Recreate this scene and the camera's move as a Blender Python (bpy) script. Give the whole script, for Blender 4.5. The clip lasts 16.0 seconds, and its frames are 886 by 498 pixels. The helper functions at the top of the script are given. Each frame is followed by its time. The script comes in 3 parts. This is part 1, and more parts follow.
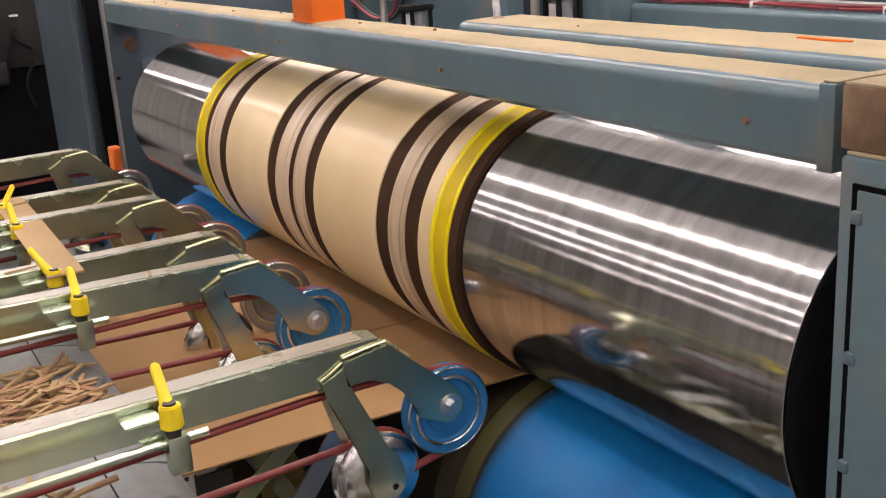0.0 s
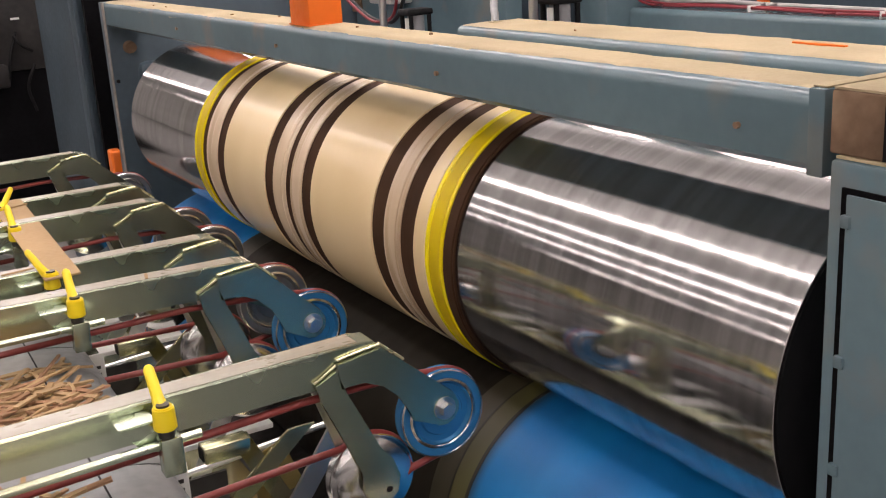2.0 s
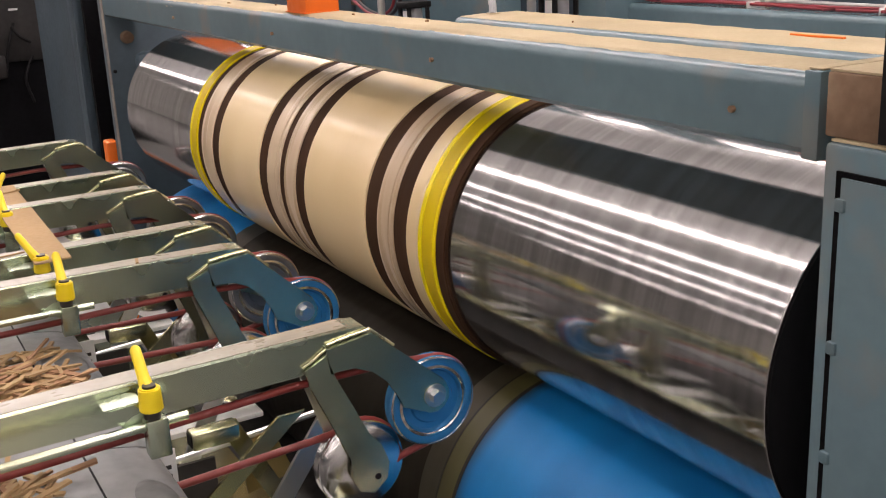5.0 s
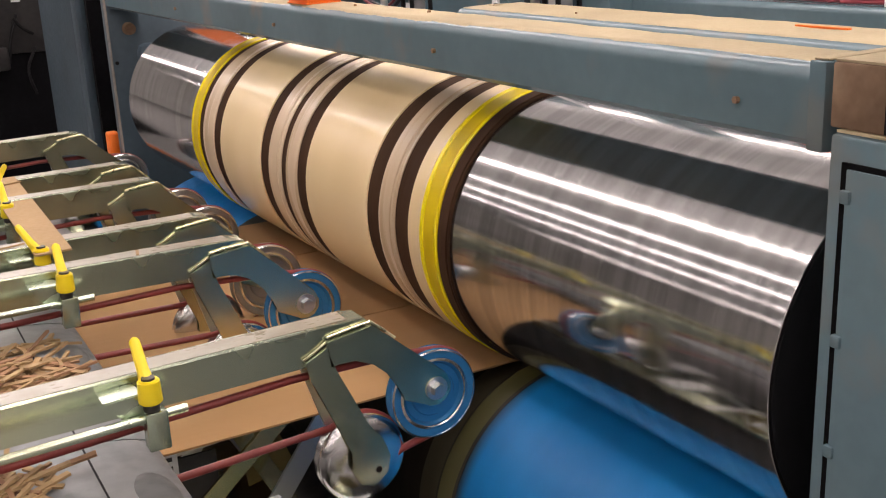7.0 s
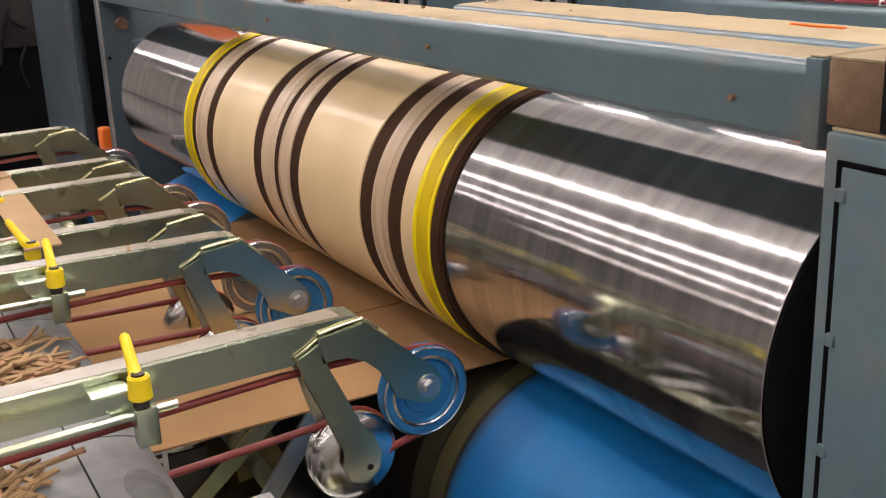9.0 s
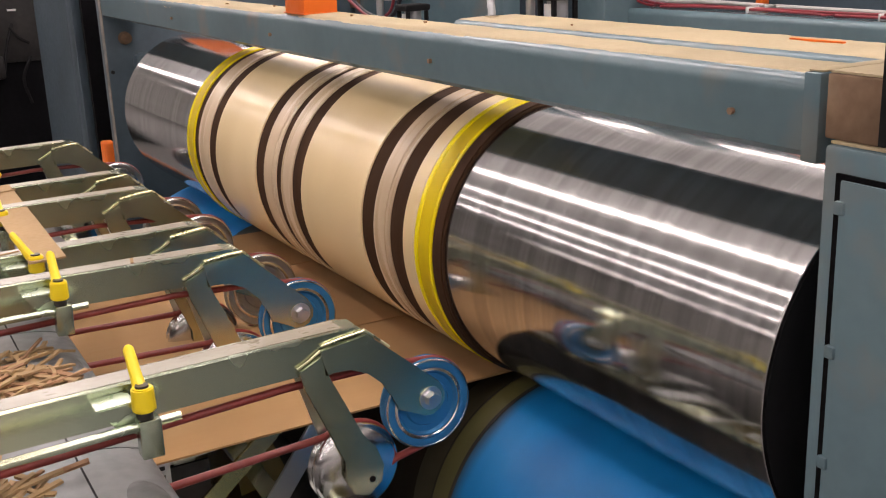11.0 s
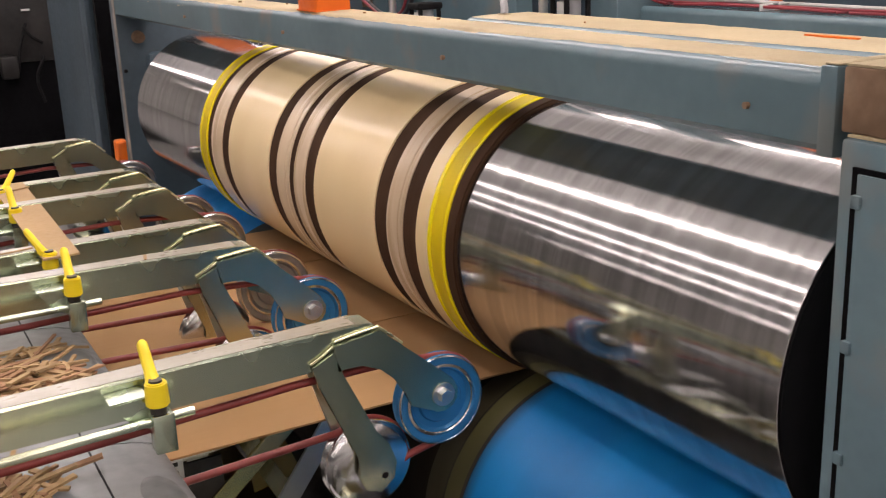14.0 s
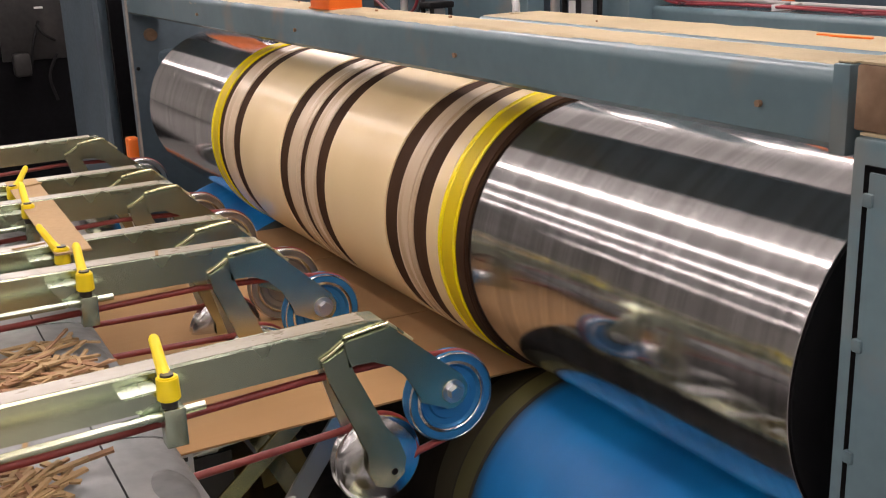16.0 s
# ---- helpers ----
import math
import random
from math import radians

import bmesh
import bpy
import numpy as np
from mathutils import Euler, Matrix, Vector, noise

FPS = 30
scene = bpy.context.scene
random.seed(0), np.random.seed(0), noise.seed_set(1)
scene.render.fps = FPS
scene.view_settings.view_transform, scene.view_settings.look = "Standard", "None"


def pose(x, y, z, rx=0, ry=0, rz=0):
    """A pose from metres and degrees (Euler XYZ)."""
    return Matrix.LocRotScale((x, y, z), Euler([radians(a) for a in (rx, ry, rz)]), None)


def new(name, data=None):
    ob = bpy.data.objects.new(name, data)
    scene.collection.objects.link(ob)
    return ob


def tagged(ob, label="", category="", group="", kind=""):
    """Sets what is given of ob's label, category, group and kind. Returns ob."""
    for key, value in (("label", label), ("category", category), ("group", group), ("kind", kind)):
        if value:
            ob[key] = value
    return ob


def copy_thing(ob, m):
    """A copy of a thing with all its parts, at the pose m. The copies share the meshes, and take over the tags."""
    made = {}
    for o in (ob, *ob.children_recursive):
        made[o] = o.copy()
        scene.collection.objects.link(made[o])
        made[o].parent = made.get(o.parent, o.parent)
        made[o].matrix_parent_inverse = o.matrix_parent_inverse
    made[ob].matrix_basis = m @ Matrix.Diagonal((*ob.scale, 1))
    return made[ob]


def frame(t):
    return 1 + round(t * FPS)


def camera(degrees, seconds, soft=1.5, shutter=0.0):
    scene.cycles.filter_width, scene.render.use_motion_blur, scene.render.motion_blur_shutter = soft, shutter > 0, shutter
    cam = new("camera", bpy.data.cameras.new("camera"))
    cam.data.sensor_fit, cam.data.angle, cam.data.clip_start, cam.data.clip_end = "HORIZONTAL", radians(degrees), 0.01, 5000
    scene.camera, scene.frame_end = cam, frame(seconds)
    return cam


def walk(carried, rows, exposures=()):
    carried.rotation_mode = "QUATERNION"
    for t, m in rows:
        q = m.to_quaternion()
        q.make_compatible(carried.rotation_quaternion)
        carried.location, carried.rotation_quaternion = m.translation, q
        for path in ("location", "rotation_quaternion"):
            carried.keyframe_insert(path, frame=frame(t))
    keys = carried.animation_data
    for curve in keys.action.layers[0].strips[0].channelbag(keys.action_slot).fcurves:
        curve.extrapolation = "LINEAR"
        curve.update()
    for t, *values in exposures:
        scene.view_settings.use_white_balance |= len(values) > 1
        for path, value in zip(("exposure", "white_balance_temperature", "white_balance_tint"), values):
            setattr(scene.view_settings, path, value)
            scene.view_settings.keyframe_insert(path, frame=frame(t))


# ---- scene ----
cam = camera(44.8, 16.0, 1.1, 0.95)
PATH = [
    (0.0, -0.0270, 0.0019, 1.6344, -29.912, -16.876, 3.403),
    (0.5, -0.0249, 0.0006, 1.6347, -29.854, -16.945, 3.495),
    (1.0, -0.0231, -0.0045, 1.6333, -29.914, -16.788, 3.404),
    (1.5, -0.0233, -0.0048, 1.6317, -29.981, -16.720, 3.329),
    (2.0, -0.0189, -0.0088, 1.6342, -29.776, -16.665, 3.290),
    (2.5, -0.0187, -0.0110, 1.6287, -29.775, -16.654, 3.159),
    (3.0, -0.0209, -0.0166, 1.6285, -29.617, -16.643, 3.178),
    (3.5, -0.0113, -0.0124, 1.6280, -29.495, -16.587, 3.186),
    (4.0, -0.0151, -0.0124, 1.6137, -29.852, -16.420, 2.576),
    (6.5, 0.0035, 0.0027, 1.6033, -29.451, -16.954, 2.630),
    (7.0, -0.0011, 0.0005, 1.6016, -29.466, -16.971, 2.519),
    (7.5, -0.0008, 0.0002, 1.6006, -29.323, -17.033, 2.450),
    (8.0, 0.0008, 0.0028, 1.5988, -29.551, -17.068, 2.351),
    (8.5, -0.0010, 0.0030, 1.5984, -29.715, -17.072, 2.200),
    (9.0, 0.0022, 0.0072, 1.5969, -29.742, -17.072, 2.102),
    (11.5, -0.0041, -0.0017, 1.5982, -29.714, -16.142, 2.075),
    (12.0, 0.0020, 0.0021, 1.5981, -29.823, -16.052, 2.009),
    (12.5, 0.0000, 0.0000, 1.6000, -29.940, -16.200, 2.180),
    (13.0, 0.0002, -0.0003, 1.5984, -29.784, -16.160, 2.229),
    (13.5, -0.0010, 0.0012, 1.5950, -29.645, -16.207, 2.165),
    (14.0, -0.0059, 0.0013, 1.5905, -29.067, -16.280, 2.210),
    (14.5, -0.0082, 0.0006, 1.5891, -28.778, -16.269, 2.197),
    (15.0, -0.0096, 0.0027, 1.5874, -28.618, -16.323, 2.127),
    (15.5, -0.0109, 0.0025, 1.5885, -28.558, -16.364, 2.151),
    (16.0, -0.0096, -0.0012, 1.5866, -28.478, -16.250, 2.012),
]
walk(cam, [(t, pose(x, y, z, 90 + pitch, roll, yaw)) for t, x, y, z, yaw, pitch, roll in PATH], [(0.0, 0.0), (16.0, 0.0)])

# ---- light: a dim hall sky and rows of long fluorescent battens under the roof ----
world = bpy.data.worlds.new("hall")
scene.world = world
world.use_nodes = True
world.node_tree.nodes["Background"].inputs[0].default_value = (0.9, 0.95, 1.0, 1)
world.node_tree.nodes["Background"].inputs[1].default_value = 0.02
LAMP = 12.3

# main dimensions
AX, AZ, R_DRUM, R_DIE = 1.194, 1.022, 0.267, 0.276
Y_NEAR, Y_FAR = 0.869, 3.877
SKEW = 0.745
SHEET_Z = AZ - R_DIE - 0.004
R_ANVIL = 0.295


# ---- materials ----
def material(name, base, rough=0.5, metal=0.0, vary=0.15, scale=6.0, fine=60.0, bump=0.05, tint=None, tint_amount=0.0,
             tint_scale=4.0, stretch=(1, 1, 1), rough_vary=0.1, coat=0.0, per_object=0.0, brushed=0.0, tint_soft=False):
    m = bpy.data.materials.new(name)
    m.use_nodes = True
    nt = m.node_tree
    n, link = nt.nodes, nt.links.new
    b = n["Principled BSDF"]
    tc = n.new("ShaderNodeTexCoord")
    mp = n.new("ShaderNodeMapping")
    mp.inputs["Scale"].default_value = stretch
    link(tc.outputs["Object"], mp.inputs["Vector"])

    def noise_tex(s, detail=4.0):
        t = n.new("ShaderNodeTexNoise")
        t.inputs["Scale"].default_value, t.inputs["Detail"].default_value = s, detail
        link(mp.outputs["Vector"], t.inputs["Vector"])
        return t.outputs["Fac"]

    def ramp(fac, lo, hi, a, c):
        r = n.new("ShaderNodeMapRange")
        r.inputs["From Min"].default_value, r.inputs["From Max"].default_value = lo, hi
        r.inputs["To Min"].default_value, r.inputs["To Max"].default_value = a, c
        link(fac, r.inputs["Value"])
        return r.outputs["Result"]

    def mix(fac, a, c, kind="MIX"):
        x = n.new("ShaderNodeMix")
        x.data_type, x.blend_type = "RGBA", kind
        for sock, v in ((x.inputs["Factor"], fac), (x.inputs["A"], a), (x.inputs["B"], c)):
            if hasattr(v, "links"):
                link(v, sock)
            else:
                sock.default_value = v if isinstance(v, (int, float)) else (*v, 1)
        return x.outputs["Result"]

    big, small = noise_tex(scale), noise_tex(fine, 6.0)
    col = mix(ramp(big, 0.3, 0.7, 0, 1), [c * (1 - vary) for c in base], [min(1, c * (1 + vary)) for c in base])
    if metal < 0.8 or brushed:
        col = mix(ramp(small, 0.35, 0.7, 0, vary), col, [c * 0.45 for c in base])
    if tint:
        col = mix(ramp(noise_tex(tint_scale, 1.5 if tint_soft else 5.0), 0.36 if tint_soft else 0.62 - 0.3 * tint_amount, 0.66 if tint_soft else 0.72, 0, min(1, 0.3 + tint_amount)), col, tint)
    if per_object:
        oi = n.new("ShaderNodeObjectInfo")
        col = mix(ramp(oi.outputs["Random"], 0, 1, 0, per_object), col, [c * 0.4 for c in base])
    link(col, b.inputs["Base Color"])
    b.inputs["Metallic"].default_value = metal
    b.inputs["Coat Weight"].default_value = coat
    if brushed:
        tg = n.new("ShaderNodeTangent")
        tg.direction_type, tg.axis = "RADIAL", "Y"
        b.inputs["Anisotropic"].default_value, b.inputs["Anisotropic Rotation"].default_value = brushed, 0.25
        link(tg.outputs["Tangent"], b.inputs["Tangent"])
    link(ramp(small if metal < 0.8 or brushed else big, 0.3, 0.7, max(0.02, rough - rough_vary), min(1, rough + rough_vary)), b.inputs["Roughness"])
    if bump and metal < 0.8:
        bp = n.new("ShaderNodeBump")
        bp.inputs["Strength"].default_value, bp.inputs["Distance"].default_value = bump, 0.002
        link(small, bp.inputs["Height"])
        link(bp.outputs["Normal"], b.inputs["Normal"])
    return m


def turned_steel(name):
    """Polished steel with turning marks that run round the y axis: rings of many widths, lighter and darker."""
    m = bpy.data.materials.new(name)
    m.use_nodes = True
    n, link = m.node_tree.nodes, m.node_tree.links.new
    b = n["Principled BSDF"]
    tc, sep = n.new("ShaderNodeTexCoord"), n.new("ShaderNodeSeparateXYZ")
    link(tc.outputs["Object"], sep.inputs[0])

    def rings(scale, detail, lo, hi, a, c):
        t, r = n.new("ShaderNodeTexNoise"), n.new("ShaderNodeMapRange")
        t.noise_dimensions = "1D"
        t.inputs["Scale"].default_value, t.inputs["Detail"].default_value, t.inputs["Roughness"].default_value = scale, detail, 0.7
        link(sep.outputs["Y"], t.inputs["W"])
        for k, v in (("From Min", lo), ("From Max", hi), ("To Min", a), ("To Max", c)):
            r.inputs[k].default_value = v
        link(t.outputs["Fac"], r.inputs["Value"])
        return r.outputs["Result"]

    def times(a, c):
        x = n.new("ShaderNodeMath")
        x.operation = "MULTIPLY"
        link(a, x.inputs[0])
        link(c, x.inputs[1])
        return x.outputs[0]

    value = times(rings(22, 1.5, 0.38, 0.62, 0.78, 1.0), rings(120, 3, 0.36, 0.64, 0.88, 1.0))
    tone = n.new("ShaderNodeMix")
    tone.data_type = "RGBA"
    tone.inputs["A"].default_value, tone.inputs["B"].default_value = (0.0, 0.0, 0.0, 1), (0.53, 0.525, 0.525, 1)
    link(value, tone.inputs["Factor"])
    link(tone.outputs["Result"], b.inputs["Base Color"])
    link(rings(40, 2, 0.3, 0.7, 0.09, 0.135), b.inputs["Roughness"])
    b.inputs["Metallic"].default_value = 0.96
    tg = n.new("ShaderNodeTangent")
    tg.direction_type, tg.axis = "RADIAL", "Y"
    b.inputs["Anisotropic"].default_value, b.inputs["Anisotropic Rotation"].default_value = 0.25, 0.25
    link(tg.outputs["Tangent"], b.inputs["Tangent"])
    return m


def grimy_blue(m):
    """Dark grime on the blue sleeves beside the worn middle of the drum, thinning out along the axis."""
    n, link = m.node_tree.nodes, m.node_tree.links.new
    b = n["Principled BSDF"]
    clean = b.inputs["Base Color"].links[0].from_socket
    tc, sep, tex = n.new("ShaderNodeTexCoord"), n.new("ShaderNodeSeparateXYZ"), n.new("ShaderNodeTexNoise")
    link(tc.outputs["Object"], sep.inputs[0])
    link(tc.outputs["Object"], tex.inputs["Vector"])
    tex.inputs["Scale"].default_value, tex.inputs["Detail"].default_value = 7.0, 3.0
    wob = n.new("ShaderNodeMath")
    wob.operation = "MULTIPLY_ADD"
    wob.inputs[1].default_value = 0.05
    link(tex.outputs["Fac"], wob.inputs[0])
    link(sep.outputs["Y"], wob.inputs[2])
    r = n.new("ShaderNodeMapRange")
    r.interpolation_type = "SMOOTHSTEP"
    for k, v in (("From Min", 1.622), ("From Max", 1.668), ("To Min", 0.0), ("To Max", 0.92)):
        r.inputs[k].default_value = v
    link(wob.outputs[0], r.inputs["Value"])
    x = n.new("ShaderNodeMix")
    x.data_type = "RGBA"
    x.inputs["B"].default_value = (0.020, 0.030, 0.022, 1)
    near = n.new("ShaderNodeMath")
    near.operation = "LESS_THAN"
    near.inputs[1].default_value = 2.4
    link(sep.outputs["Y"], near.inputs[0])
    both = n.new("ShaderNodeMath")
    both.operation = "MULTIPLY"
    link(near.outputs[0], both.inputs[0])
    link(r.outputs["Result"], both.inputs[1])
    link(both.outputs[0], x.inputs["Factor"])
    link(clean, x.inputs["A"])
    link(x.outputs["Result"], b.inputs["Base Color"])
    return m


def glowing(name, colour, strength):
    m = bpy.data.materials.new(name)
    m.use_nodes = True
    b = m.node_tree.nodes["Principled BSDF"]
    b.inputs["Base Color"].default_value = (0.9, 0.9, 0.9, 1)
    b.inputs["Emission Color"].default_value = (*colour, 1)
    b.inputs["Emission Strength"].default_value = strength
    return m


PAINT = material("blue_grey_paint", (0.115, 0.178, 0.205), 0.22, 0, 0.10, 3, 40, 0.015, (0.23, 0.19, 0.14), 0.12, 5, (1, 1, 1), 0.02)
# Darker copy of PAINT; on the far side plate it paints in shade.
PAINT_DARK = material("shaded_dark_blue_paint", (0.068, 0.105, 0.135), 0.5, 0, 0.2, 3, 40, 0.04, (0.035, 0.05, 0.065), 0.4, 3, (1, 1, 1), 0.03, tint_soft=True)
GREY_DUST = material("settled_dust", (0.27, 0.24, 0.175), 0.34, 0, 0.10, 6, 90, 0.1, (0.40, 0.40, 0.36), 0.4, 7, (0.4, 1, 1), tint_soft=True)
# Near-black so that the far machine looks unlit under the hall lamps.
FAR_DARK = material("far_unlit_metal", (0.013, 0.012, 0.012), 0.6, 0, 0.5, 5, 30, 0.1, (0.035, 0.03, 0.027), 0.4, 5)
DUST = material("board_dust", (0.42, 0.345, 0.215), 0.95, 0, 0.10, 5, 120, 0.3, (0.40, 0.36, 0.30), 0.10, 2.5)
STEEL = turned_steel("drum_steel")
RUBBER = material("tan_rubber", (0.80, 0.64, 0.38), 0.20, 0, 0.02, 3, 9, 0.0, (0.66, 0.50, 0.28), 0.35, 4.5, (0.25, 1, 0.25), 0.02, tint_soft=True)
RUBBER_PALE = material("pale_rubber", (0.64, 0.51, 0.35), 0.26, 0, 0.05, 6, 12, 0.0, (0.36, 0.26, 0.16), 0.40, 11, (0.15, 1, 0.15), tint_soft=True)
DIEBOARD = material("dark_die_board", (0.048, 0.023, 0.011), 0.8, 0, 0.3, 8, 60, 0.2)
TAPE = material("yellow_tape", (0.80, 0.66, 0.006), 0.22, 0, 0.06, 9, 60, 0.0, (0.55, 0.43, 0.02), 0.2, 14)
TAPE_DIRTY = material("rubbed_tape", (0.66, 0.50, 0.004), 0.42, 0, 0.12, 9, 60, 0.0, (0.42, 0.29, 0.006), 0.35, 14, (0.3, 1, 0.3), tint_soft=True)
BLACK = material("black_end", (0.008, 0.008, 0.009), 0.7, 0, 0.3, 6, 40, 0.1)
# Sheenless near-black that paints in the dark of gaps and the far machine.
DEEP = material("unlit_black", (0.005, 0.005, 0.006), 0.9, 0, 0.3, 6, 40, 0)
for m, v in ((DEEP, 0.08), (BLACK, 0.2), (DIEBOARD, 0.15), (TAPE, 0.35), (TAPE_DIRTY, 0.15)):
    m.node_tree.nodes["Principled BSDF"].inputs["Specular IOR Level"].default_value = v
# Dark grey of the domes that imitate shaded arcs on the deck nose.
ARC_SHADE = material("arc_shade_grey", (0.11, 0.115, 0.115), 0.5, 0, 0.2, 6, 40, 0.04)
EDGE = material("worn_paint_edge", (0.30, 0.26, 0.22), 0.6, 0, 0.3, 9, 60, 0.1, (0.12, 0.15, 0.17), 0.4, 12)
DARK = material("oily_dark", (0.02, 0.018, 0.016), 0.6, 0, 0.5, 6, 30, 0.1, (0.07, 0.06, 0.05), 0.3, 4)
ANVIL_BLUE = grimy_blue(material("blue_urethane", (0.003, 0.235, 0.62), 0.50, 0, 0.10, 3, 30, 0.02, (0.006, 0.12, 0.38), 0.3, 5, tint_soft=True))
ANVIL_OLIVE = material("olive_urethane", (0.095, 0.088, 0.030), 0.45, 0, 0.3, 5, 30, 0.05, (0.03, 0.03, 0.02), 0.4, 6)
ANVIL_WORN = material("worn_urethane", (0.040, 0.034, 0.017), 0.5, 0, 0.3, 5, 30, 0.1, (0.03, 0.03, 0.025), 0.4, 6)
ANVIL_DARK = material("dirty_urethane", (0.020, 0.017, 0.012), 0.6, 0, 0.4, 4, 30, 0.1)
ZINC = material("yellow_passivated_zinc", (0.66, 0.62, 0.39), 0.25, 1.0, 0.08, 2.5, 50, 0, (0.38, 0.45, 0.36), 0.6, 2.6, (1, 1, 1), 0.03, tint_soft=True)
ZINC_GREY = material("clear_zinc", (0.66, 0.66, 0.65), 0.33, 1.0, 0.06, 5, 50, 0, (0.52, 0.54, 0.56), 0.5, 6, (1, 1, 1), 0.03, tint_soft=True)
OLIVE = material("olive_plate", (0.24, 0.18, 0.06), 0.45, 0.3, 0.2, 8, 60, 0)
WELD = material("weld_metal", (0.66, 0.62, 0.40), 0.30, 0.9, 0.2, 40, 120, 0, None, 0, 4, (1, 1, 1), 0.05)
CHROME = material("polished_steel", (0.68, 0.68, 0.68), 0.20, 1.0, 0.02, 6, 50, 0, None, 0, 4, (1, 1, 1), 0.01)
# Bright wheel steel with a blue reflection put into its base colour.
PULLEY_BLUE = material("blue_reflection_steel", (0.03, 0.19, 0.42), 0.25, 0.3, 0.03, 8, 300, 0, (0.06, 0.22, 0.42), 0.2, 6, (1, 1, 1), 0.01, tint_soft=True)
PULLEY_GREY = material("pulley_steel", (0.40, 0.40, 0.40), 0.33, 0.9, 0.1, 8, 60, 0, (0.26, 0.32, 0.38), 0.3, 8, (1, 1, 1), 0.03, tint_soft=True)
CORD = material("red_cord", (0.20, 0.024, 0.020), 0.45, 0, 0.2, 8, 80, 0.1)
LEVER = material("yellow_plastic", (0.78, 0.60, 0.012), 0.38, 0, 0.06, 10, 80, 0.05, (0.5, 0.36, 0.03), 0.15, 20)
SCREW = material("black_screw", (0.05, 0.045, 0.04), 0.4, 0.6, 0.2, 10, 60, 0.1)
ORANGE = material("orange_paint", (0.83, 0.17, 0.012), 0.42, 0, 0.08, 6, 50, 0.05)
CARD = material("corrugated_card", (0.37, 0.245, 0.12), 0.85, 0, 0.12, 5, 90, 0.15, (0.36, 0.235, 0.12), 0.2, 7, (1, 1, 1), 0.08, 0, 0.25)
# Redder board than CARD, darkened to paint in the drum's shade near the nip.
BLANK = material("shaded_fresh_board", (0.33, 0.19, 0.078), 0.85, 0, 0.10, 5, 90, 0.15, (0.34, 0.22, 0.11), 0.2, 7, (1, 1, 1), 0.08, 0, 0.2)
CARD_EDGE = material("card_edge", (0.34, 0.19, 0.10), 0.9, 0, 0.2, 8, 90, 0.2, None, 0, 4, (1, 1, 1), 0.08, 0, 0.5)
DECK = material("grey_deck", (0.165, 0.178, 0.185), 0.40, 0, 0.15, 4, 40, 0.06, (0.26, 0.25, 0.24), 0.3, 5, tint_soft=True)
RUST = material("rusty_board", (0.20, 0.125, 0.075), 0.85, 0, 0.3, 9, 60, 0.3, (0.30, 0.24, 0.17), 0.3, 8)
ANVIL_DARK.node_tree.nodes["Principled BSDF"].inputs["Specular IOR Level"].default_value = 0.15
WHITE = material("white_label", (0.72, 0.72, 0.70), 0.6, 0, 0.05, 8, 60, 0.02)
GREY = material("grey_plastic", (0.30, 0.31, 0.32), 0.5, 0, 0.1, 8, 60, 0.05)
CABLE_RED = material("red_cable", (0.24, 0.025, 0.035), 0.45, 0, 0.1)
CABLE_GREY = material("grey_cable", (0.45, 0.45, 0.44), 0.5, 0, 0.1)
CABLE_BLACK = material("black_cable", (0.02, 0.02, 0.025), 0.5, 0, 0.1)
CONCRETE = material("concrete", (0.155, 0.15, 0.145), 0.8, 0, 0.2, 2, 20, 0.2, (0.14, 0.135, 0.13), 0.4, 2)
WALL = material("hall_wall", (0.58, 0.57, 0.55), 0.8, 0, 0.15, 0.6, 8, 0.05)
ROOF = material("hall_roof", (0.68, 0.68, 0.68), 0.8, 0, 0.08, 0.6, 8, 0.05)
TUBE = glowing("lamp_tube", (1.0, 0.86, 0.83), LAMP)


# ---- mesh helpers ----
def part(name, bm, mat, parent=None, label="", smooth=True, angle=35):
    me = bpy.data.meshes.new(name)
    bmesh.ops.recalc_face_normals(bm, faces=bm.faces)
    if smooth:
        for fc in bm.faces:
            fc.smooth = True
        for e in bm.edges:
            if len(e.link_faces) == 2 and e.calc_face_angle(0) > radians(angle):
                e.smooth = False
    bm.to_mesh(me)
    bm.free()
    mats = mat if isinstance(mat, (list, tuple)) else [mat]
    for m in mats:
        me.materials.append(m)
    ob = new(name, me)
    if parent:
        ob.parent = parent
    if label:
        ob["label"] = label
    return ob


def thing(name, x, y, z, label, category, group="", kind="", rot=(0, 0, 0)):
    e = new(name)
    e.empty_display_size = 0.05
    e.matrix_basis = pose(x, y, z, *rot)
    return tagged(e, label, category, group, kind)


def box(bm, x0, x1, y0, y1, z0, z1, bevel=0.0, seg=2, m=None):
    r = bmesh.ops.create_cube(bm, size=1)
    vs = r["verts"]
    for v in vs:
        v.co = Vector(((x0 + x1) / 2 + v.co.x * (x1 - x0), (y0 + y1) / 2 + v.co.y * (y1 - y0), (z0 + z1) / 2 + v.co.z * (z1 - z0)))
        if m:
            v.co = m @ v.co
    if bevel:
        es = list({e for v in vs for e in v.link_edges})
        bmesh.ops.bevel(bm, geom=es, offset=bevel, segments=seg, affect="EDGES", profile=0.5)
    return vs


def boxed(*a, **k):
    bm = bmesh.new()
    box(bm, *a, **k)
    return bm


